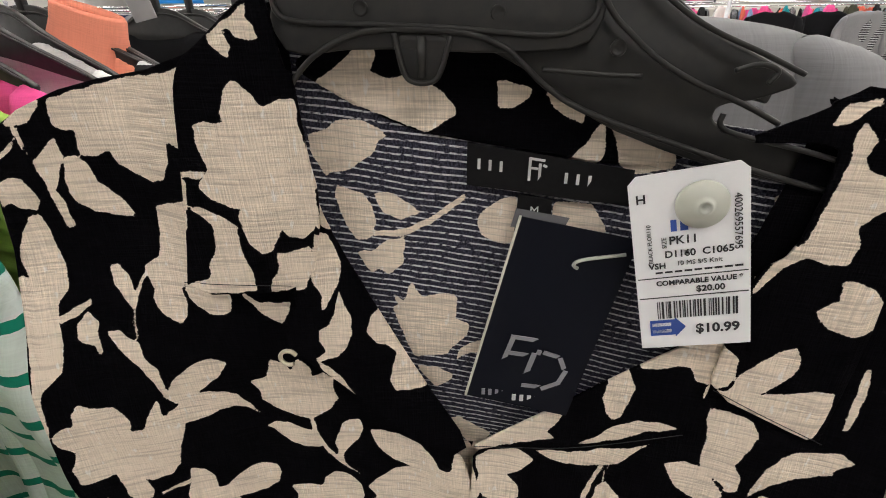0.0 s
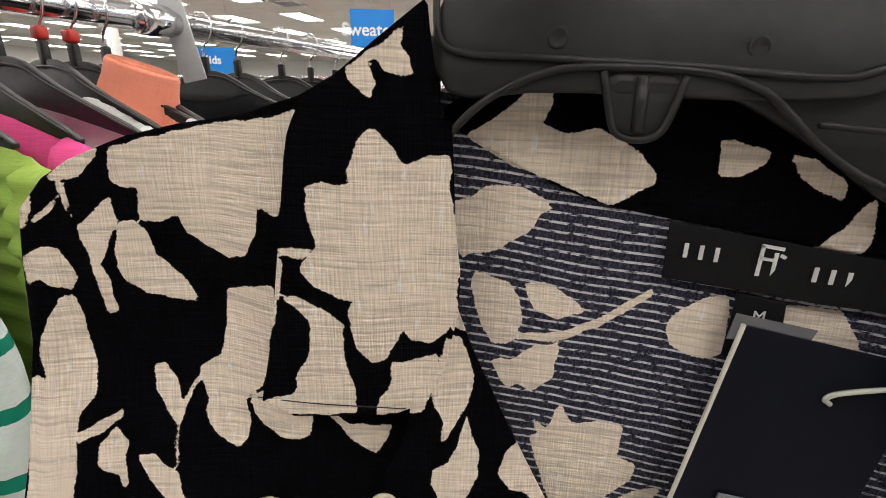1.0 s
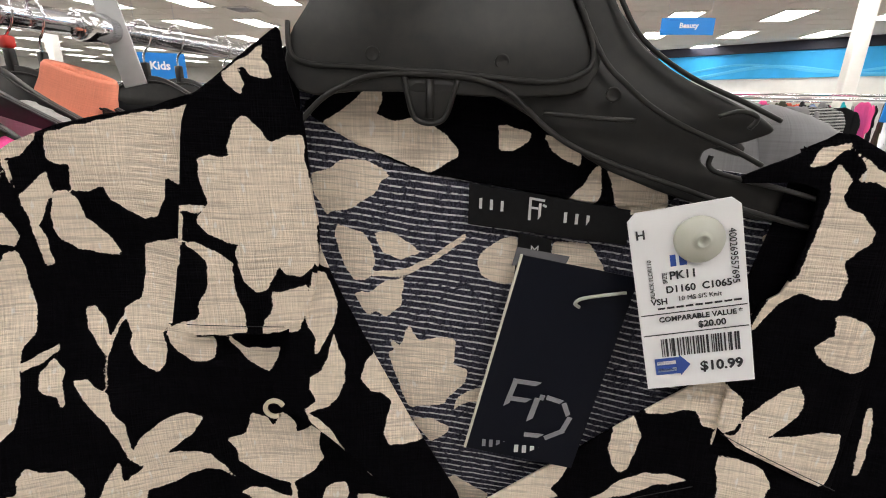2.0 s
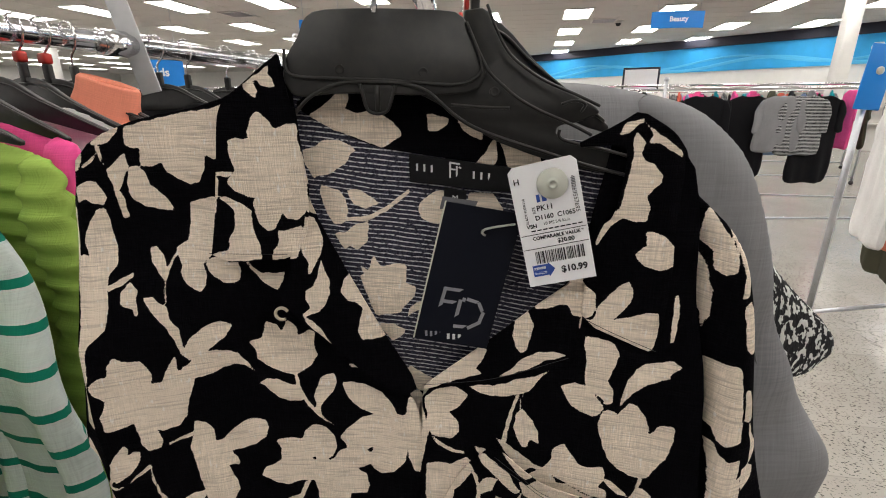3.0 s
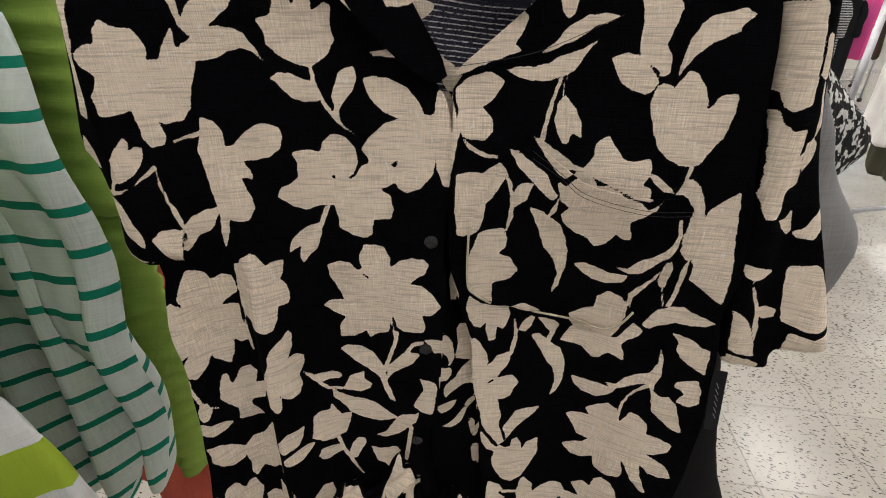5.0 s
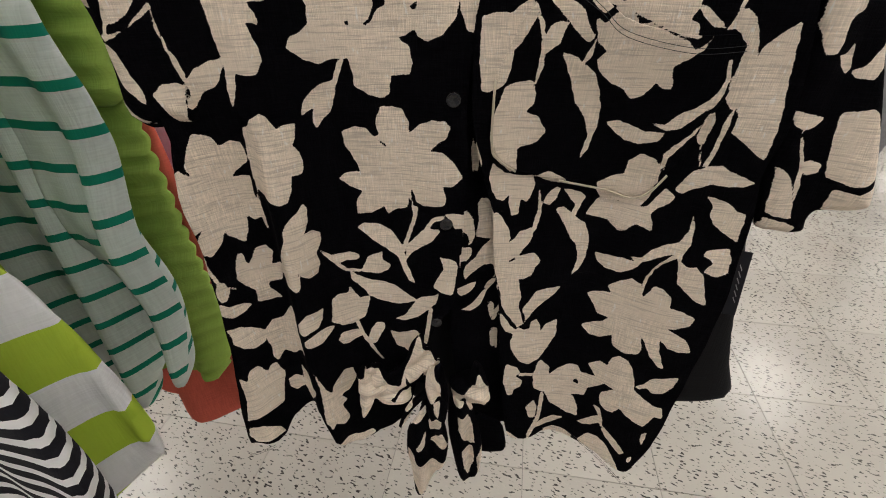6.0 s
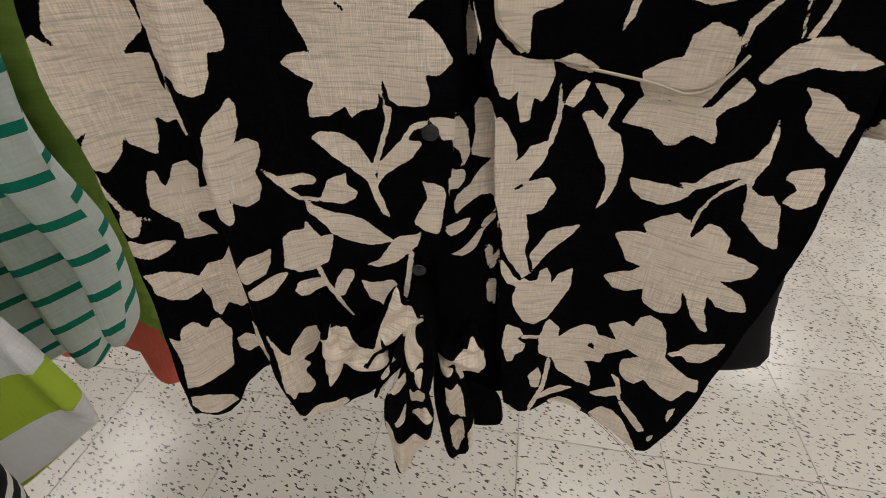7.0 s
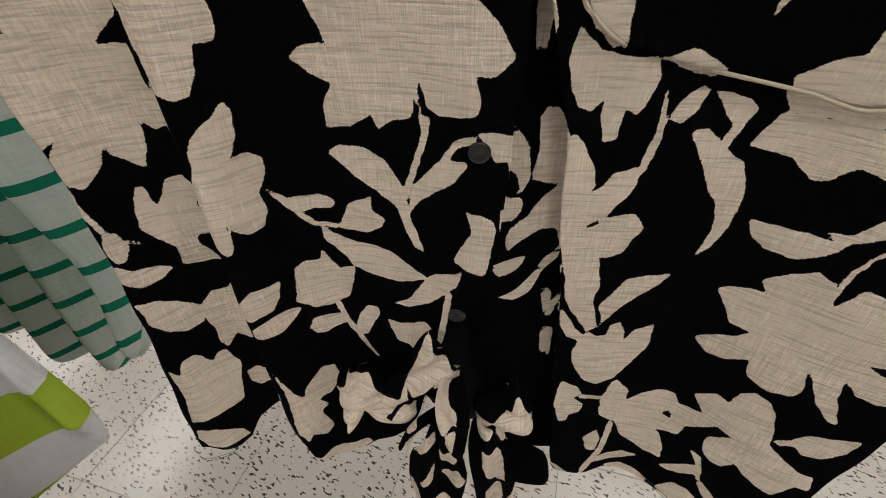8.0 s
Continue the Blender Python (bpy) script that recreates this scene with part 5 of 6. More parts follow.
part("card", slab(HT, 0.0007, 0.0002, 0, ty), M["dark_card"], hang_tag, "", False)
part("edge", slab(pts(39.4, 1173.2, 40.4, 1173.2, 18.6, 1084, 17.6, 1084), 0.0009, 0, 0, lambda x, z: ty(x, z) - 0.0002), M["card_edge"], hang_tag, "pale card edge", False)
part("sleeve_film", slab(pts(38, 1176, 60, 1173, 58, 1168, 36, 1168), 0.0003, 0, 0, lambda x, z: ty(x, z) + 0.001), plain("clear film", (0.12, 0.12, 0.13), 0.15), hang_tag, "", False)
for seg in ((39, 1118, 54.5, 1115.5, 2.2), (39.4, 1118, 34, 1099, 2.2), (38, 1109.5, 48, 1108, 2.2), (51.5, 1111, 51.2, 1110, 2.2), (49, 1110, 45, 1093.5, 2.4), (45, 1093, 54, 1092, 2.2), (54, 1092, 61, 1095.5, 2.2), (61, 1095.5, 63.5, 1102, 2.2), (63.5, 1102, 61, 1108.5, 2.2), (61, 1108.5, 54, 1111, 2.2)):
    cx, cz = (seg[0] + seg[2]) / 2000, (seg[1] + seg[3]) / 2000
    mark(hang_tag, "monogram_stroke", *seg, ty(cx, cz) - 0.0004, M["grey_ink"])
bars(hang_tag, 26.5, 1087.5, 4, 3.2, 2.6, -0.10, ty(0.031, 1.087) - 0.0004, M["grey_ink"], 0.5)
bars(hang_tag, 41.0, 1086.0, 4, 3.6, 2.6, -0.10, ty(0.046, 1.085) - 0.0004, M["pale_thread"], 0.5)
part("string", tube([(0.083, ty(0.083, 1.16) - 0.001, 1.160), (0.066, ty(0.066, 1.155) - 0.003, 1.1575), (0.0625, ty(0.063, 1.153) - 0.002, 1.1545), (0.0645, ty(0.064, 1.15) - 0.001, 1.1525)], 0.0008, 6), M["pin"], hang_tag, "pale plastic loop")

price_tag = thing("price_tag", "white printed price tag with a round security pin on the blouse", "price tag")
PT = [Vector((0.0725, 0, 1.1955)), Vector((0.111, 0, 1.2035)), Vector((0.1335, 0, 1.1345)), Vector((0.0915, 0, 1.1225))]
for v in PT:
    v.y = float(hang(v.x, v.z)) - 0.017
ex = ((PT[1] - PT[0]) + (PT[2] - PT[3])).normalized()
ez = ((PT[0] - PT[3]) + (PT[1] - PT[2]))
ez = (ez - ex * ez.dot(ex)).normalized()
TAG = Matrix.Translation(sum(PT, Vector()) / 4) @ Matrix((ex, ez.cross(ex), ez)).transposed().to_4x4()
TW, TH = 0.0395, 0.0735
bm = slab(np.array([(-TW / 2, TH / 2 - 0.003), (-TW / 2 + 0.003, TH / 2), (TW / 2 - 0.003, TH / 2), (TW / 2, TH / 2 - 0.003), (TW / 2, -TH / 2), (-TW / 2, -TH / 2)]), 0.0006, 0.0001, 0)
bmesh.ops.transform(bm, matrix=TAG, verts=bm.verts)
card = part("card", bm, M["paper"], price_tag, "", False)
FACE = TAG @ pose(0, -0.0003, 0, 90, 0, 0)


def on_tag(text, u, v, size, mat="black_ink", turn=0, bold=0.00008):
    """Lettering at u across and v down the tag, in millimetres from its top left."""
    lettering("lettering", text, size / 1000, M[mat], card, FACE @ Matrix.Translation(((u / 1000 - TW / 2), TH / 2 - v / 1000, 0)) @ Matrix.Rotation(radians(turn), 4, "Z"), "", bold)


def tag_box(name, u, v, w, h, mat):
    b = box(w / 1000, 0.0002, h / 1000)
    bmesh.ops.transform(b, matrix=TAG @ Matrix.Translation((u / 1000 - TW / 2, -0.0002, TH / 2 - v / 1000)), verts=b.verts)
    part(name, b, M[mat], card, "", False)


on_tag("H", 4, 9, 5.0)
on_tag("PK11", 17.5, 26.5, 4.6)
on_tag("D1160  C1065", 22.5, 32, 3.9)
on_tag("10 MS S/S Knit", 22.5, 36, 2.6, bold=0)
on_tag("VSH", 8, 36.5, 3.4)
on_tag("BLACK FLOR110", 6, 27, 2.2, turn=90, bold=0)
on_tag("SIZE", 11, 27, 2.4, turn=90, bold=0)
on_tag("400269557695", 35.5, 22, 3.6, turn=-90, bold=0)
on_tag("COMPARABLE VALUE *", 22, 44, 2.9)
on_tag("$20.00", 26, 47.6, 3.6)
on_tag("$10.99", 28, 65.5, 5.6, bold=0.00016)
tag_box("rule_line", TW * 500, 41.5, 38, 0.35, "black_ink")
tag_box("rule_line", TW * 500, 50.2, 38, 0.35, "black_ink")
for k in range(9):
    tag_box("text_bar", 8.5 + 3.4 * k, 39.3, 2.6, 0.7, "black_ink")
tag_box("logo_mark", 14.5, 20.5, 2.0, 4.5, "blue_ink")
tag_box("logo_mark", 18.0, 20.5, 2.6, 4.5, "blue_ink")
tag_box("price_badge", 8.5, 64.0, 9.5, 7.0, "blue_ink")
tag_box("badge_bar", 8.0, 62.5, 7.0, 1.5, "paper")
tag_box("badge_bar", 8.0, 65.5, 7.0, 1.5, "paper")
bm = slab(np.array([(13.0, 68.5), (13.0, 59.5), (16.8, 64.0)]) * np.array((1, -1)) / 1000 + np.array((-TW / 2, TH / 2)), 0.0002, 0, 0)
bmesh.ops.transform(bm, matrix=TAG @ Matrix.Translation((0, -0.0003, 0)), verts=bm.verts)
part("badge_arrow", bm, M["blue_ink"], card, "", False)
rng = random.Random(4)
u = 7.0
while u < 35.5:
    w = rng.choice((0.3, 0.3, 0.55, 0.8))
    tag_box("barcode_bar", u, 56.0, w, 7.6, "black_ink")
    u += w + rng.choice((0.35, 0.5, 0.8))
m = TAG @ Matrix.Translation((24.0 / 1000 - TW / 2, -0.0005, TH / 2 - 0.0135)) @ Matrix.Rotation(radians(90), 4, "X")
pin = part("security_pin", lathe([(0.0088, 0.0), (0.0090, 0.0008), (0.0084, 0.0018), (0.0040, 0.0036), (0.0028, 0.0040), (0.0026, 0.0048), (0.0018, 0.0050), (0.0014, 0.0036), (0.0004, 0.0034)], 40, m), M["pin"], price_tag, "round pale plastic pin")

# ---- racks ----
RAIL_Z = 1.325
R0, RD, WD = Vector((-0.526, 0.515, 0)), Vector((0.326, 0.946, 0)), Vector((0.946, -0.326, 0))


def rod(a, b, r, sides=16):
    a, b = Vector(a), Vector(b)
    d = b - a
    return lathe([(r, 0), (r, d.length)], sides, Matrix.Translation(a) @ d.to_track_quat("Z", "Y").to_matrix().to_4x4())


rack = thing("clothes_rack", "chrome double-bar clothes rack full of tops", "clothes rack")
ra, rb = R0 - RD * 1.3 + Vector((0, 0, RAIL_Z)), R0 + RD * 0.72 + Vector((0, 0, RAIL_Z))
part("rail", rod(ra, rb, 0.016, 24), M["chrome"], rack, "polished chrome rail")
arm_a, arm_b = Vector((0.0, 0.10, 1.3485)), Vector((0.05, 1.02, 1.3485))
part("arm_rail", rod(arm_a, arm_b, 0.0125, 20), M["chrome"], rack, "polished chrome rail")
for p, q in ((rb, Vector((rb.x, rb.y, 0.08))), (arm_b, Vector((arm_b.x, arm_b.y, 0.08))), (ra, Vector((ra.x, ra.y, 0.08)))):
    part("upright", rod(p, q, 0.016, 20), M["chrome"], rack)
    part("foot", lathe([(0.028, -0.08), (0.03, -0.05), (0.02, -0.02), (0.016, 0.02)], 20, Matrix.Translation(q)), M["rubber"], rack, "black rubber foot")
part("crossbar", rod((rb.x, rb.y, 0.45), (arm_b.x, arm_b.y, 0.45), 0.012, 16), M["chrome"], rack)
for s in (0.17, -0.22):
    p = R0 + RD * s
    m = Matrix.Translation((p.x, p.y, RAIL_Z)) @ RD.to_track_quat("Z", "Y").to_matrix().to_4x4()
    br = part("bracket", lathe([(0.0165, -0.022), (0.020, -0.020), (0.020, 0.020), (0.0165, 0.022)], 20, m), M["chrome"], rack, "chrome joint sleeve")

# size divider: a tall clear-white plastic card clipped on the rail
div = thing("rail_divider", "tall translucent white plastic divider clipped on the rail", "divider")
p = R0 + RD * 0.2
bm = box(0.034, 0.003, 0.16, 0.001, (p.x + 0.004, p.y, RAIL_Z + 0.005), Matrix.Rotation(radians(-12), 4, "Y"))
part("blade", bm, plain("milky plastic", (0.55, 0.56, 0.57), 0.35), div)

# ---- one black hanger with steel hook and red size cap, copied along the rail ----
rack_hanger = thing("clothes_hanger", "black plastic hanger with steel hook and red size cap", "hanger", group="hangers on the rail")
part("shoulder_bar", slab(pts(-190, 1200, -186, 1192, -60, 1218, 0, 1222, 60, 1218, 186, 1192, 190, 1200, 90, 1236, 40, 1262, 16, 1268, -16, 1268, -40, 1262, -90, 1236), 0.006, 0.0015, 1), BLK, rack_hanger)
part("rib", tube([(-0.18, -0.001, 1.202), (-0.08, -0.001, 1.238), (-0.03, -0.001, 1.258), (0.03, -0.001, 1.258), (0.08, -0.001, 1.238), (0.18, -0.001, 1.202)], 0.0014, 6), BLK, rack_hanger)
part("neck", box(0.012, 0.008, 0.03, 0.002, (0, 0.003, 1.272)), BLK, rack_hanger)
part("hook", tube([(0, 0.003, 1.27), (0, 0.003, 1.298), (0.014, 0.003, 1.312), (0.020, 0.003, 1.328), (0.012, 0.003, 1.343), (-0.004, 0.003, 1.345), (-0.018, 0.003, 1.336), (-0.020, 0.003, 1.324)], 0.0016, 7), M["chrome"], rack_hanger, "steel hook")
part("size_cap", box(0.015, 0.012, 0.014, 0.003, (0, 0.003, 1.294)), M["red_plastic"], rack_hanger, "red size cap")


def on_rail(s, twist=0.0):
    p = R0 + RD * s
    return Matrix.Translation((p.x, p.y, 0)) @ Matrix((WD, RD, Vector((0, 0, 1)))).transposed().to_4x4() @ Matrix.Rotation(radians(twist), 4, "Z")


SLOTS = [(-0.350, -2), (-0.285, -3), (-0.175, 2), (-0.105, 3), (-0.045, -2), (-0.005, 2), (0.035, -3), (0.065, 4), (0.10, -5), (0.24, 5), (0.30, -4), (0.40, 3), (0.48, -2), (0.56, 4)]
for k, (s, tw) in enumerate(SLOTS):
    m = on_rail(s, tw)
    if k == 0:
        rack_hanger.matrix_basis = m
        continue
    made = copy_thing(rack_hanger, m)
    if k % 3 == 2 or s > 0.12:
        for o in [o for o in made.children if o.name.startswith("size_cap")]:
            bpy.data.objects.remove(o)
        made["label"] = "black plastic hanger with steel hook"


def top(name, label, category, m, mat, hw=0.2, ztop=1.225, drop=0.045, hem=0.62, hemw=0.22, sleeve=0.0, reach=0.06, fold=0.010, waves=30.0, seed=1, step=0.008, group="", neck=0.075, puff=0.014, mat2=None, pleat=0.0):
    """A top on its hanger: torso and two hanging sleeves, in the hanger's own frame (x across, y along the rail)."""
    r = random.Random(seed)
    ph = r.uniform(0, 6)
    ob = thing(name, label, category, group=group)
    ob.matrix_basis = m

    def dep(x, z):
        low = smoothstep(ztop - 0.08, hem, z)
        return 0.003 + low * fold * (np.sin(x * waves + ph) + 0.5 * np.sin(x * waves * 1.9 + ph * 2 + z * 4)) + 0.004 * np.sin(z * 13 + ph) * low + pleat * np.abs(np.sin(z * 125 + x * 4))

    out = [(-neck, ztop), (-hw, ztop - drop), (-hw - 0.005, ztop - drop - 0.22), (-hemw, hem + 0.02), (-hemw * 0.5, hem - 0.012), (0, hem + 0.006), (hemw * 0.5, hem - 0.012), (hemw, hem + 0.015), (hw + 0.005, ztop - drop - 0.22), (hw, ztop - drop), (neck, ztop), (neck * 0.5, ztop - 0.012), (-neck * 0.5, ztop - 0.012)]
    cloth("torso", out, dep, mat, ob, step, puff, 0.035, rounds=2)
    if sleeve:
        for sgn in (-1, 1):
            a, b = hw - 0.012, hw + reach
            zt = ztop - drop
            sl = [(sgn * (a - 0.03), zt + 0.014), (sgn * (a + 0.018), zt + 0.002), (sgn * (b - 0.005), zt - sleeve * 0.35), (sgn * b, zt - sleeve * 0.8), (sgn * (b - 0.008), zt - sleeve), (sgn * (b - 0.085), zt - sleeve + 0.004), (sgn * (a - 0.035), zt - sleeve * 0.4)]
            cloth("sleeve", sl, lambda x, z: dep(x, z) - 0.012 + 0.006 * np.sin(z * 31 + ph), mat2 or mat, ob, step, puff * 1.2, 0.03, rounds=2)
    return ob


GREEN_STRIPE = cloth_material("white jersey with green stripes", (0.52, 0.58, 0.54), (0.008, 0.17, 0.11), stripes=(0.040, 0.22, 2))
LIME = cloth_material("lime cotton", (0.29, 0.42, 0.085))
PINK = cloth_material("hot pink jersey", (0.80, 0.09, 0.30))
CORAL = cloth_material("coral jersey", (0.85, 0.30, 0.20))
RED = cloth_material("coral red crepe", (0.62, 0.13, 0.09))
RUGBY = cloth_material("white and lime broad striped cotton", (0.74, 0.75, 0.76), (0.38, 0.52, 0.05), stripes=(0.112, 0.5, 2), check=0.13)
NAVY_STRIPE = cloth_material("black and white striped knit", (0.012, 0.012, 0.016), (0.70, 0.70, 0.70), stripes=(0.019, 0.42, 2))
WHITE = cloth_material("white cotton", (0.74, 0.73, 0.72))
GREY = cloth_material("heather grey fleece", (0.215, 0.215, 0.225), threads=400)
BLACK = cloth_material("black jersey", (0.006, 0.006, 0.0075))
OLIVE = cloth_material("dark olive cotton", (0.06, 0.06, 0.04))
TEAL = cloth_material("teal jersey", (0.01, 0.26, 0.30))
DENIM = cloth_material("pale blue denim", (0.20, 0.28, 0.45))
BLACK_FLECK = cloth_material("black cotton with white flecks", (0.012, 0.012, 0.014), (0.6, 0.6, 0.6), stripes=(0.013, 0.3, 2))

top("striped_sweater", "white long-sleeved top with thin green stripes on a hanger", "top", on_rail(-0.17, 2), GREEN_STRIPE, 0.235, 1.20, 0.035, 0.47, 0.21, 0.60, 0.07, 0.024, 62, 2, 0.005)
top("lime_top", "lime green ribbed cotton top on a hanger", "top", on_rail(-0.10, 3), LIME, 0.225, 1.21, 0.035, 0.43, 0.24, 0.3, 0.02, 0.012, 50, 3, 0.004, pleat=0.007)
top("pink_top", "hot pink jersey top on a hanger", "top", on_rail(-0.04, -2), PINK, 0.20, 1.225, 0.035, 0.66, 0.16, 0.2, 0.005, 0.010, 30, 4)
top("checked_top", "white top with lime green blocks on a hanger", "top", on_rail(-0.285, -3), RUGBY, 0.27, 1.19, 0.04, 0.515, 0.335, 0.0, 0.05, 0.032, 52, 5, 0.006)
dress = top("striped_dress", "black dress with narrow white stripes on a hanger", "dress", on_rail(-0.350, -2), NAVY_STRIPE, 0.29, 1.19, 0.04, 0.56, 0.415, 0.0, 0.05, 0.012, 30, 6)
cloth("skirt", [(-0.405, 0.60), (0, 0.605), (0.405, 0.60), (0.425, 0.40), (0.21, 0.385), (0, 0.395), (-0.21, 0.385), (-0.425, 0.40)], lambda x, z: 0.003 + 0.006 * np.sin(x * 30 + 1), BLACK, dress, 0.006, 0.016, 0.03, label="plain black skirt part")
top("coral_dress", "long coral red dress on a hanger", "dress", on_rail(-0.060, 2), RED, 0.19, 1.19, 0.04, 0.28, 0.26, 0.0, 0.02, 0.02, 30, 7)
top("white_top", "white patterned blouse on a hanger", "blouse", on_rail(0.035, -3), WHITE, 0.195, 1.235, 0.04, 0.66, 0.2, 0.2, 0.02, 0.01, 30, 8)
top("coral_blouse", "coral jersey top folded over its hanger", "top", on_rail(0.07, 4), CORAL, 0.19, 1.245, 0.05, 0.66, 0.2, 0.2, 0.02, 0.01, 30, 9, neck=0.06)
top("flecked_top", "black blouse with white flecks on a hanger", "blouse", on_rail(0.10, -5), BLACK_FLECK, 0.19, 1.24, 0.04, 0.66, 0.2, 0.2, 0.02, 0.01, 30, 10)
for k, (s, mat, lab) in enumerate(((0.24, BLACK, "black jersey top on a hanger"), (0.30, WHITE, "white cotton top on a hanger"), (0.40, BLACK, "black jersey top on a hanger"), (0.48, GREY, "heather grey top on a hanger"), (0.56, BLACK_FLECK, "black flecked top on a hanger"))):
    top("rack_top", lab, "top", on_rail(s, 3 - k), mat, 0.19, 1.24, 0.04, 0.64, 0.2, 0.25, 0.02, 0.01, 30, 20 + k, 0.012)
# the coral top's neck piece, turned up over the hanger
bm = lathe([(0.074, -0.075), (0.060, -0.045), (0.048, -0.010), (0.041, 0.020), (0.040, 0.036), (0.037, 0.040), (0.035, 0.030), (0.040, -0.010), (0.052, -0.045), (0.066, -0.075)], 36, Matrix.Diagonal((1.0, 0.62, 1, 1)))
p = R0 + RD * 0.075 + WD * 0.085
roll = part("neck_roll", bm, CORAL, None)
roll.name = "coral_scarf"
roll.matrix_basis = Matrix.Translation((p.x, p.y, 1.225)) @ Matrix.Rotation(radians(18), 4, "Y")
tagged(roll, "rolled coral jersey neck piece standing on the rack tops", "scarf")

# garments behind the blouse on the same arm
bt = thing("black_top", "plain black top hanging behind the blouse", "top")
cloth("torso", [(-0.13, 1.16), (-0.06, 1.2), (0.12, 1.2), (0.2, 1.17), (0.25, 0.95), (0.29, 0.77), (0.325, 0.62), (0.358, 0.543), (0.30, 0.538), (-0.1, 0.54)], lambda x, z: 0.212 + 0.003 * np.sin(x * 40 + z * 9), BLACK, bt, 0.006, 0.008, 0.03, rounds=1)
st = thing("side_tag", "small black swing tag with pale script at the blouse's side", "hang tag")
part("card", slab(pts(272, 776, 288, 772, 298, 694, 283, 697), 0.0006, 0.0002, 0, lambda x, z: 0.196), M["dark_card"], st, "", False)
for k in range(6):
    mark(st, "script_bar", 291 - 1.4 * k, 712 + 8 * k, 287 - 1.4 * k, 719 + 8 * k, 0.7, 0.1955, M["grey_ink"])
gs = thing("grey_sweatshirt", "heather grey sweatshirt hanging behind the blouse", "sweatshirt")


def grey_depth(x, z):
    return 0.31 + 0.006 * np.sin(z * 24 + x * 9) + 0.004 * np.sin(z * 51 - x * 20) * smoothstep(1.15, 0.95, z)


cloth("torso", [(-0.02, 1.25), (0.15, 1.25), (0.22, 1.24), (0.28, 1.21), (0.30, 1.1), (0.30, 0.62), (-0.12, 0.62), (-0.14, 1.15), (-0.09, 1.22)], grey_depth, GREY, gs, 0.006, 0.02, 0.04)
cloth("sleeve", [(0.20, 1.243), (0.26, 1.228), (0.305, 1.19), (0.335, 1.12), (0.365, 1.03), (0.42, 0.93), (0.463, 0.86), (0.455, 0.81), (0.425, 0.765), (0.36, 0.76), (0.31, 0.85), (0.26, 1.05), (0.21, 1.17)], lambda x, z: grey_depth(x, z) - 0.012, GREY, gs, 0.005, 0.022, 0.035)
part("seam", tube([(0.44, 0.283, 0.875), (0.425, 0.279, 0.835), (0.395, 0.279, 0.805)], 0.0012, 5), plain("grey thread", (0.1, 0.1, 0.1), 0.9), gs)
part("shoulder_seam", tube([(0.24, 0.283, 1.20), (0.29, 0.280, 1.15), (0.32, 0.281, 1.06), (0.36, 0.281, 0.95)], 0.001, 5), plain("grey thread", (0.12, 0.12, 0.12), 0.9), gs)


def tweed():
    m, nt, b = material("black and white boucle", 0.95)
    n = noise_tex(nt, tex_coord(nt, (160, 160, 90)), 1.0, 2.0)
    nt.links.new(mixed(nt, ramp(nt, n, 0.52, 0.56), (0.015, 0.015, 0.017), (0.62, 0.62, 0.60)), b.inputs["Base Color"])
    bumped(nt, b, n, 1.0, 0.004)
    return m


tw = thing("tweed_jacket", "black and white boucle jacket hanging behind", "jacket")
TWEED = tweed()
cloth("torso", [(-0.05, 1.2), (0.2, 1.2), (0.28, 1.0), (0.26, 0.66), (-0.1, 0.66), (-0.12, 1.0)], lambda x, z: 0.40 + 0.004 * np.sin(x * 40), TWEED, tw, 0.008, 0.02, 0.04)
cloth("sleeve", [(0.24, 1.2), (0.34, 1.15), (0.44, 1.04), (0.545, 0.945), (0.50, 0.885), (0.40, 0.93), (0.28, 1.02)], lambda x, z: 0.40 + 0.003 * np.sin(x * 60 + z * 30), TWEED, tw, 0.006, 0.02, 0.03)
for x, n, w in ((0.06, 0.222, 0.5), (0.06, 0.31, 0.3), (0.06, 0.40, 0.3)):
    copy_thing(rack_hanger, Matrix.Translation((x, n, 0.018)) @ Matrix.Diagonal((w, 1, 1, 1)))

# ---- racks across the aisle ----
def floor_rack(name, label, a, b, z, foot=True):
    """A rolling rack: a rail on two posts with a low bar and castors."""
    a, b = Vector(a), Vector(b)
    r = thing(name, label, "clothes rack", group="floor racks")
    up = Vector((0, 0, z))
    part("rail", rod(a + up, b + up, 0.014, 12), M["chrome"], r)
    for p in (a, b):
        part("post", rod(p + Vector((0, 0, 0.06)), p + up + Vector((0, 0, 0.07)), 0.016, 12), M["steel"], r)
        part("finial", lathe([(0.018, -0.02), (0.026, 0.0), (0.018, 0.02)], 14, Matrix.Translation(p + up + Vector((0, 0, 0.08)))), M["steel"], r)
        part("castor", lathe([(0.012, 0.0), (0.03, 0.012), (0.033, 0.03), (0.03, 0.048), (0.016, 0.062)], 14, Matrix.Translation(p)), M["rubber"], r, "black castor")
    part("low_bar", rod(a + Vector((0, 0, 0.12)), b + Vector((0, 0, 0.12)), 0.012, 10), M["steel"], r)
    return r


ax, bx = Vector((2.1, 2.15, 0)), Vector((3.45, 2.35, 0))
floor_rack("clothes_rack", "steel rolling clothes rack holding folded-out tops", ax, bx, 1.40)
cx, dx = Vector((2.2, 4.36, 0)), Vector((4.6, 4.25, 0))
floor_rack("clothes_rack", "steel rolling clothes rack holding black shirts", cx, dx, 1.37)

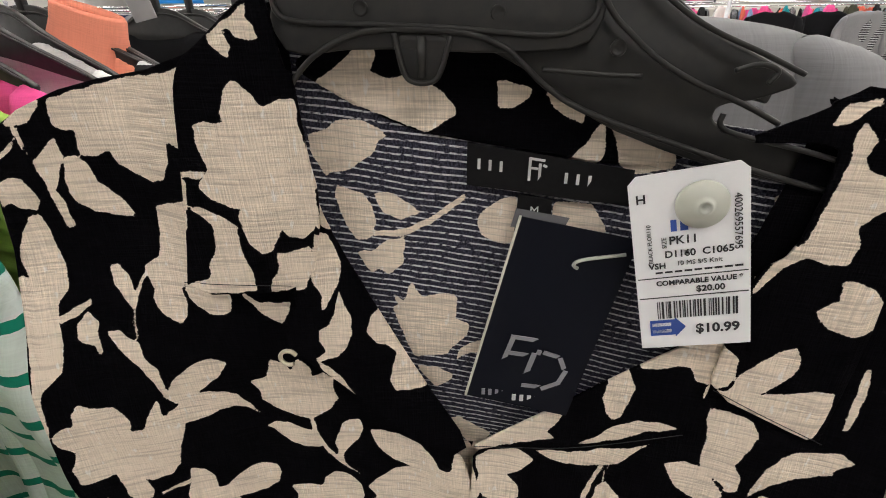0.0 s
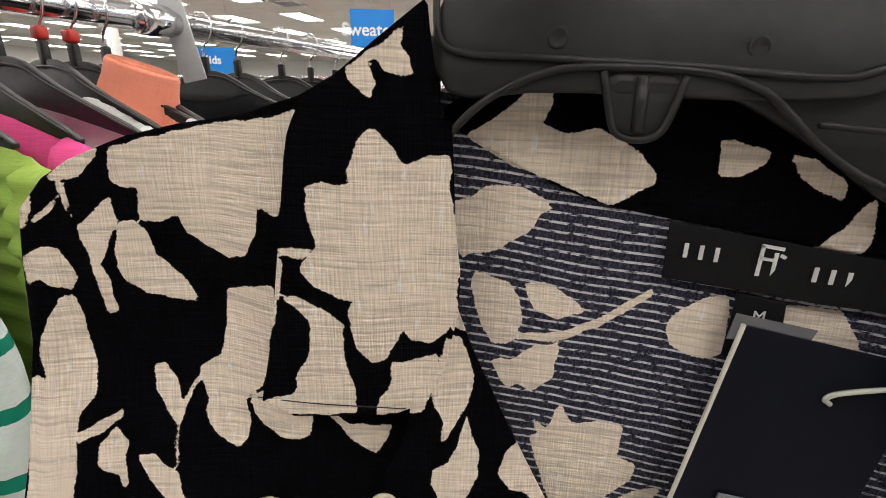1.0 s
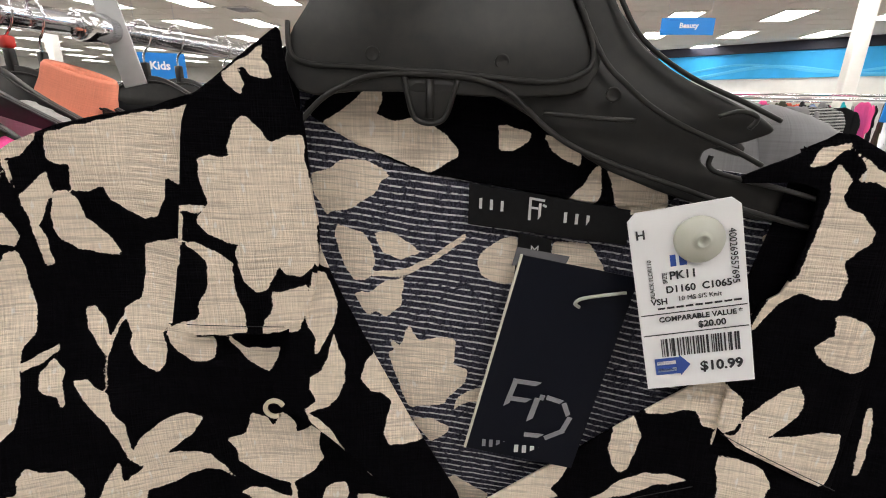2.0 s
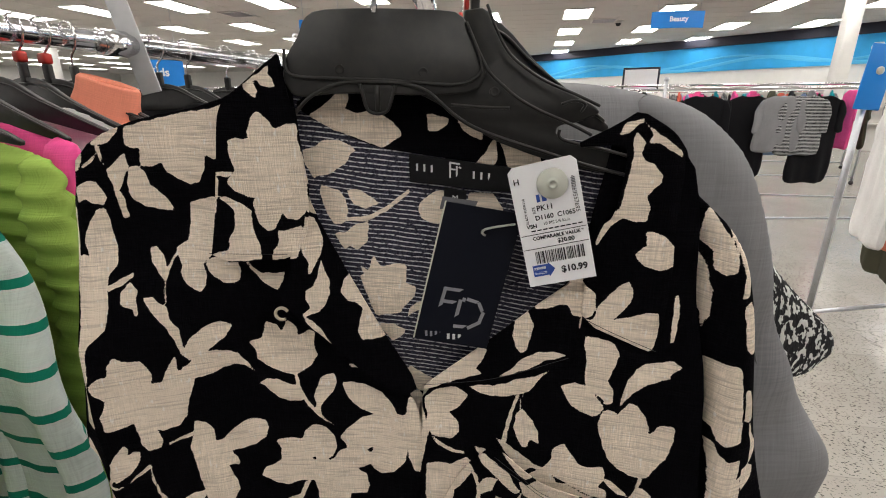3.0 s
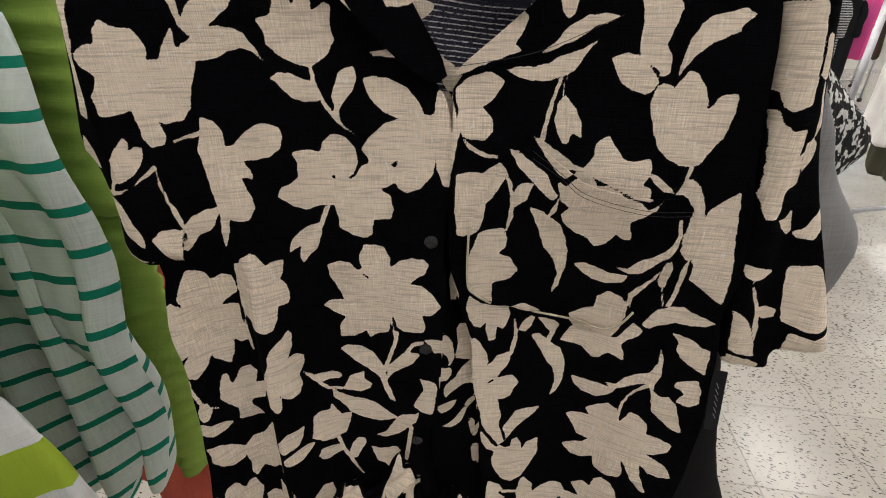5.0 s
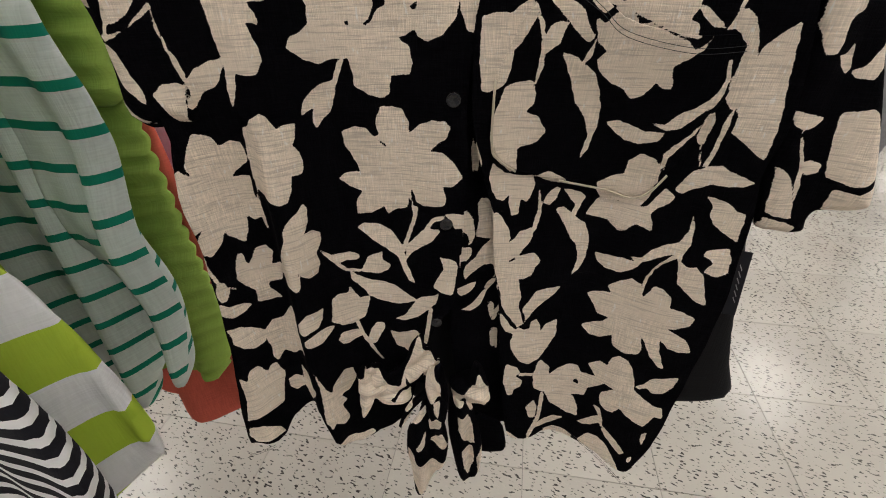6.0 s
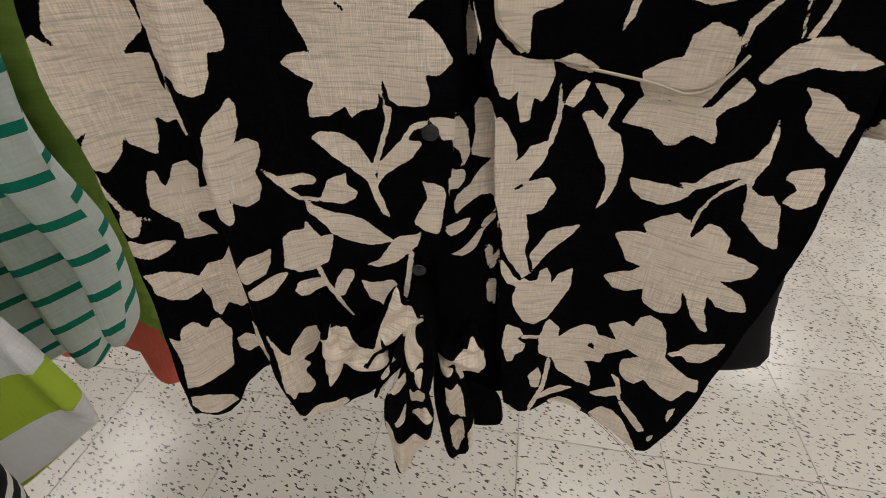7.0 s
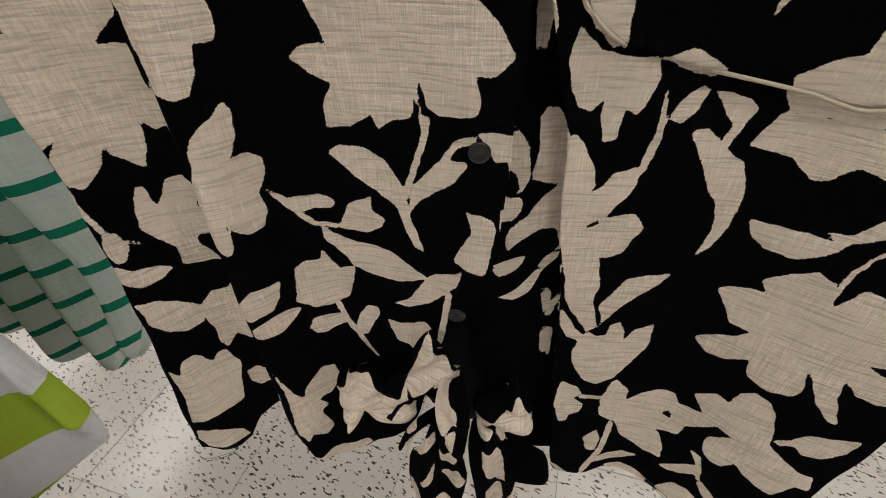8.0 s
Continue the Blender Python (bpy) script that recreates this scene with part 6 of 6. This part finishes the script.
blade = thing("rail_sign", "blue plastic sign blade clipped on a rack", "sign", (2.10, 2.12, 0))
part("board", box(0.13, 0.008, 0.29, 0.004, (0, 0, 1.345), Matrix.Rotation(radians(4), 4, "Y")), M["sign_blue"], blade)
part("stud", lathe([(0.018, 0), (0.018, 0.006), (0.01, 0.010)], 16, pose(0.005, -0.004, 1.375, 90)), M["pin"], blade, "round white stud")


def facing(p, yaw):
    return Matrix.Translation(p) @ Matrix.Rotation(radians(yaw), 4, "Z")


near = (bx - ax).normalized()
yaw = math.degrees(math.atan2(near.y, near.x)) + 56
for k, (mat, lab, hem) in enumerate(((WHITE, "white cotton shirt on a rack", 0.52), (CORAL, "coral printed top on a rack", 0.5), (OLIVE, "dark olive top on a rack", 0.3), (cloth_material("cream knit with black stripes", (0.7, 0.66, 0.58), (0.02, 0.02, 0.02), stripes=(0.06, 0.22, 2)), "cream knit top with black stripes on a rack", 0.3), (DENIM, "pale blue top on a rack", 0.25), (TEAL, "teal jersey top on a rack", 0.62))):
    p = ax + near * (0.24 + 0.09 * k)
    top("aisle_top", lab, "top", facing((p.x, p.y, 0.12), yaw + 4 * (k % 3 - 1)), mat, 0.22, 1.225, 0.05, hem - 0.12, 0.25, 0.42, 0.07, 0.014, 26, 40 + k, 0.014, "tops across the aisle")
for k, (x, mat, lab, hem) in enumerate(((2.55, BLACK, "black short-sleeved shirt on a rack", 0.45), (3.02, BLACK, "black short-sleeved shirt on a rack", 0.5), (3.3, GREY, "grey checked top on a rack", 0.75), (3.42, DENIM, "pale blue top on a rack", 0.72), (3.52, BLACK_FLECK, "black flecked top on a rack", 0.72), (3.72, BLACK, "black sleeveless dress on a rack", 0.44))):
    top("aisle_top", lab, "top", facing((x, 4.3 + 0.05 * (k % 2), 0.08), -8 + 5 * (k % 3)), mat, 0.21, 1.225, 0.05, hem - 0.05, 0.24, 0.3, 0.05, 0.012, 24, 60 + k, 0.014, "tops across the aisle")

# farther racks, crowded with tops
proto = {}
COLOURS = [("black", BLACK), ("black", BLACK), ("white", WHITE), ("grey", GREY), ("black flecked", BLACK_FLECK), ("coral", CORAL), ("blue denim", DENIM), ("teal", TEAL), ("dark olive", OLIVE), ("pink", PINK), ("navy", cloth_material("navy jersey", (0.012, 0.02, 0.06))), ("dark red", RED)]
far_rng = random.Random(11)
FAR = [((1.6, 6.2), (6.0, 5.1), 1.45), ((1.2, 8.2), (6.6, 6.9), 1.45), ((1.0, 10.4), (8.0, 8.7), 1.5), ((1.5, 13.0), (9.0, 10.6), 1.5),
       ((-5.6, 6.0), (-1.0, 5.0), 1.42), ((-6.5, 8.4), (-0.6, 7.2), 1.45), ((-8.0, 11.2), (-0.4, 9.4), 1.48), ((-9.0, 14.0), (0.0, 12.4), 1.5)]
for (x0, y0), (x1, y1), z in FAR:
    a, b = Vector((x0, y0, 0)), Vector((x1, y1, 0))
    floor_rack("clothes_rack", "long steel clothes rack crowded with tops", a, b, z)
    n = int((b - a).length / 0.2)
    for k in range(n):
        name, mat = far_rng.choice(COLOURS)
        p = a.lerp(b, (k + 0.5) / n)
        m = facing((p.x, p.y, z - 1.29), far_rng.uniform(40, 75)) @ Matrix.Diagonal((1, 1, 1, 1))
        if name not in proto:
            proto[name] = top("far_top", name + " top hanging on a far rack", "top", m, mat, 0.2, 1.225, 0.05, 0.55, 0.22, 0.3, 0.05, 0.02, 24, 80 + k, 0.03, "tops on far racks")
        else:
            copy_thing(proto[name], m)

# ---- hanging department signs ----
def sign(name, text, p, w, h, yaw, curve=0.0):
    s = thing(name, "blue hanging department sign with white lettering", "sign", p, "department signs")
    s.rotation_euler = (0, 0, radians(yaw))
    bm = bmesh.new()
    n = 12
    rows = []
    for i in range(n + 1):
        u = i / n - 0.5
        y = curve * (u * u * 4 - 1)
        rows.append([bm.verts.new((u * w, y + t, v)) for t, v in ((0, h / 2), (0, -h / 2), (0.012, -h / 2), (0.012, h / 2))])
    for a, b in zip(rows, rows[1:]):
        for k in range(4):
            bm.faces.new((a[k], a[(k + 1) % 4], b[(k + 1) % 4], b[k]))
    bm.faces.new(rows[0]), bm.faces.new(rows[-1][::-1])
    bmesh.ops.recalc_face_normals(bm, faces=bm.faces)
    board = part("board", bm, M["sign_blue"], s, "", False)
    lettering("lettering", text, h * 0.42, M["paper"], s, Matrix.Translation((0, -abs(curve) - 0.004, h * 0.02)) @ pose(0, 0, 0, 90), "white lettering", 0.003)
    for sx in (-0.4, 0.4):
        part("cable", rod((sx * w, -curve * 0.3, h / 2), (sx * w, -curve * 0.3, CEILING - p[2]), 0.003, 6), M["steel"], s)


sign("department_sign", "Beauty", (3.52, 7.0, 2.38), 0.72, 0.22, -8, 0.05)
sign("department_sign", "Sweaters", (-1.13, 5.0, 1.86), 0.44, 0.40, 6)
sign("department_sign", "Kids", (-2.85, 5.0, 1.56), 0.46, 0.26, 10, 0.03)
m = wrot.inverted() @ Vector((4.3, 20.3, 0))
ws = lettering("wall_lettering", "Accessories", 0.62, M["paper"], None, wrot @ Matrix.Translation((m.x - 1.55, -0.075, 2.58)) @ pose(0, 0, 0, 90), "", 0.01)
tagged(ws, "white lettering on the blue wall band", "sign", kind="structure")

# framed white board on the far wall and small fittings
brd = thing("notice_board", "white board in a dark frame by the far wall", "notice board", (5.5, 12.6, 1.86))
brd.rotation_euler = (0, 0, radians(-24))
part("panel", box(0.82, 0.02, 0.52, 0.003), M["paper"], brd)
for sx, sz, w, h in ((0, 0.27, 0.9, 0.05), (0, -0.27, 0.9, 0.05), (0.43, 0, 0.05, 0.5), (-0.43, 0, 0.05, 0.5)):
    part("frame", box(w, 0.04, h, 0.004, (sx, 0, sz)), M["dark_trim"], brd)
part("stand", box(0.05, 0.05, 1.6, 0.004, (0, 0.04, -1.06)), M["dark_trim"], brd)
dome = thing("camera_dome", "small black ceiling dome", "camera dome", (4.6, 12.2, CEILING))
part("housing", lathe([(0.10, 0.0), (0.10, -0.03), (0.07, -0.05)][::-1], 20), M["white_paint"], dome)
part("bubble", lathe([(0.01, -0.12), (0.05, -0.105), (0.07, -0.05), (0.07, -0.04)], 20), M["black_plastic"], dome)
for k, (x, y) in enumerate(((-4.4, 11.2), (4.2, 12.1))):
    v = thing("ceiling_vent", "square grey ceiling air vent", "ceiling vent", (x, y, CEILING - 0.01), "ceiling vents")
    v.rotation_euler = (0, 0, TURN)
    part("frame", join(box(0.6, 0.04, 0.02, 0, (0, 0.28, 0)), box(0.6, 0.04, 0.02, 0, (0, -0.28, 0)), box(0.04, 0.52, 0.02, 0, (0.28, 0, 0)), box(0.04, 0.52, 0.02, 0, (-0.28, 0, 0))), M["white_paint"], v, "", False)
    for i in range(8):
        part("slat", box(0.52, 0.03, 0.006, 0, (0, -0.22 + 0.063 * i, 0.0), Matrix.Rotation(radians(35), 4, "X")), M["steel"], v, "", False)

# ---- floor tiles ----
tile_mesh = bpy.data.meshes.new("tile")
bm = box(0.3035, 0.3035, 0.006, 0)
bm.to_mesh(tile_mesh)
bm.free()
tile_mesh.materials.append(M["floor"])
T2 = Vector((0.20, 0.98, 0)).normalized()
T1 = Vector((T2.y, -T2.x, 0))
TROT = math.atan2(T1.y, T1.x)
ORIG = Vector((-0.118, 0.50, 0))
big = []
for i in range(-40, 50):
    for j in range(-30, 70):
        p = ORIG + T1 * (0.305 * (i + 0.5)) + T2 * (0.305 * (j + 0.5))
        a, b = p.dot(E1), p.dot(E2)
        if not (A0 + 0.3 < a < A1 - 0.3 and B0 + 0.3 < b < B1 - 0.3):
            continue
        if -8 <= i < 8 and -5 <= j < 12:
            o = new("tile", tile_mesh)
            o.parent = floor
            o.matrix_basis = Matrix.Translation((p.x, p.y, -0.003)) @ Matrix.Rotation(TROT, 4, "Z")
        elif i < 40 and j < 60:
            big.append(p)
c, s = 0.15175 * math.cos(TROT), 0.15175 * math.sin(TROT)
verts, faces = [], []
for p in big:
    k = len(verts)
    verts += [(p.x - c + s, p.y - s - c, 0), (p.x + c + s, p.y + s - c, 0), (p.x + c - s, p.y + s + c, 0), (p.x - c - s, p.y - s + c, 0)]
    faces.append((k, k + 1, k + 2, k + 3))
me = bpy.data.meshes.new("far_tiles")
me.from_pydata(verts, [], faces)
me.materials.append(M["floor"])
rest = new("far_tiles", me)
rest.parent = floor
tagged(rest, "cream vinyl floor tiles with dark flecks", kind="stuff")
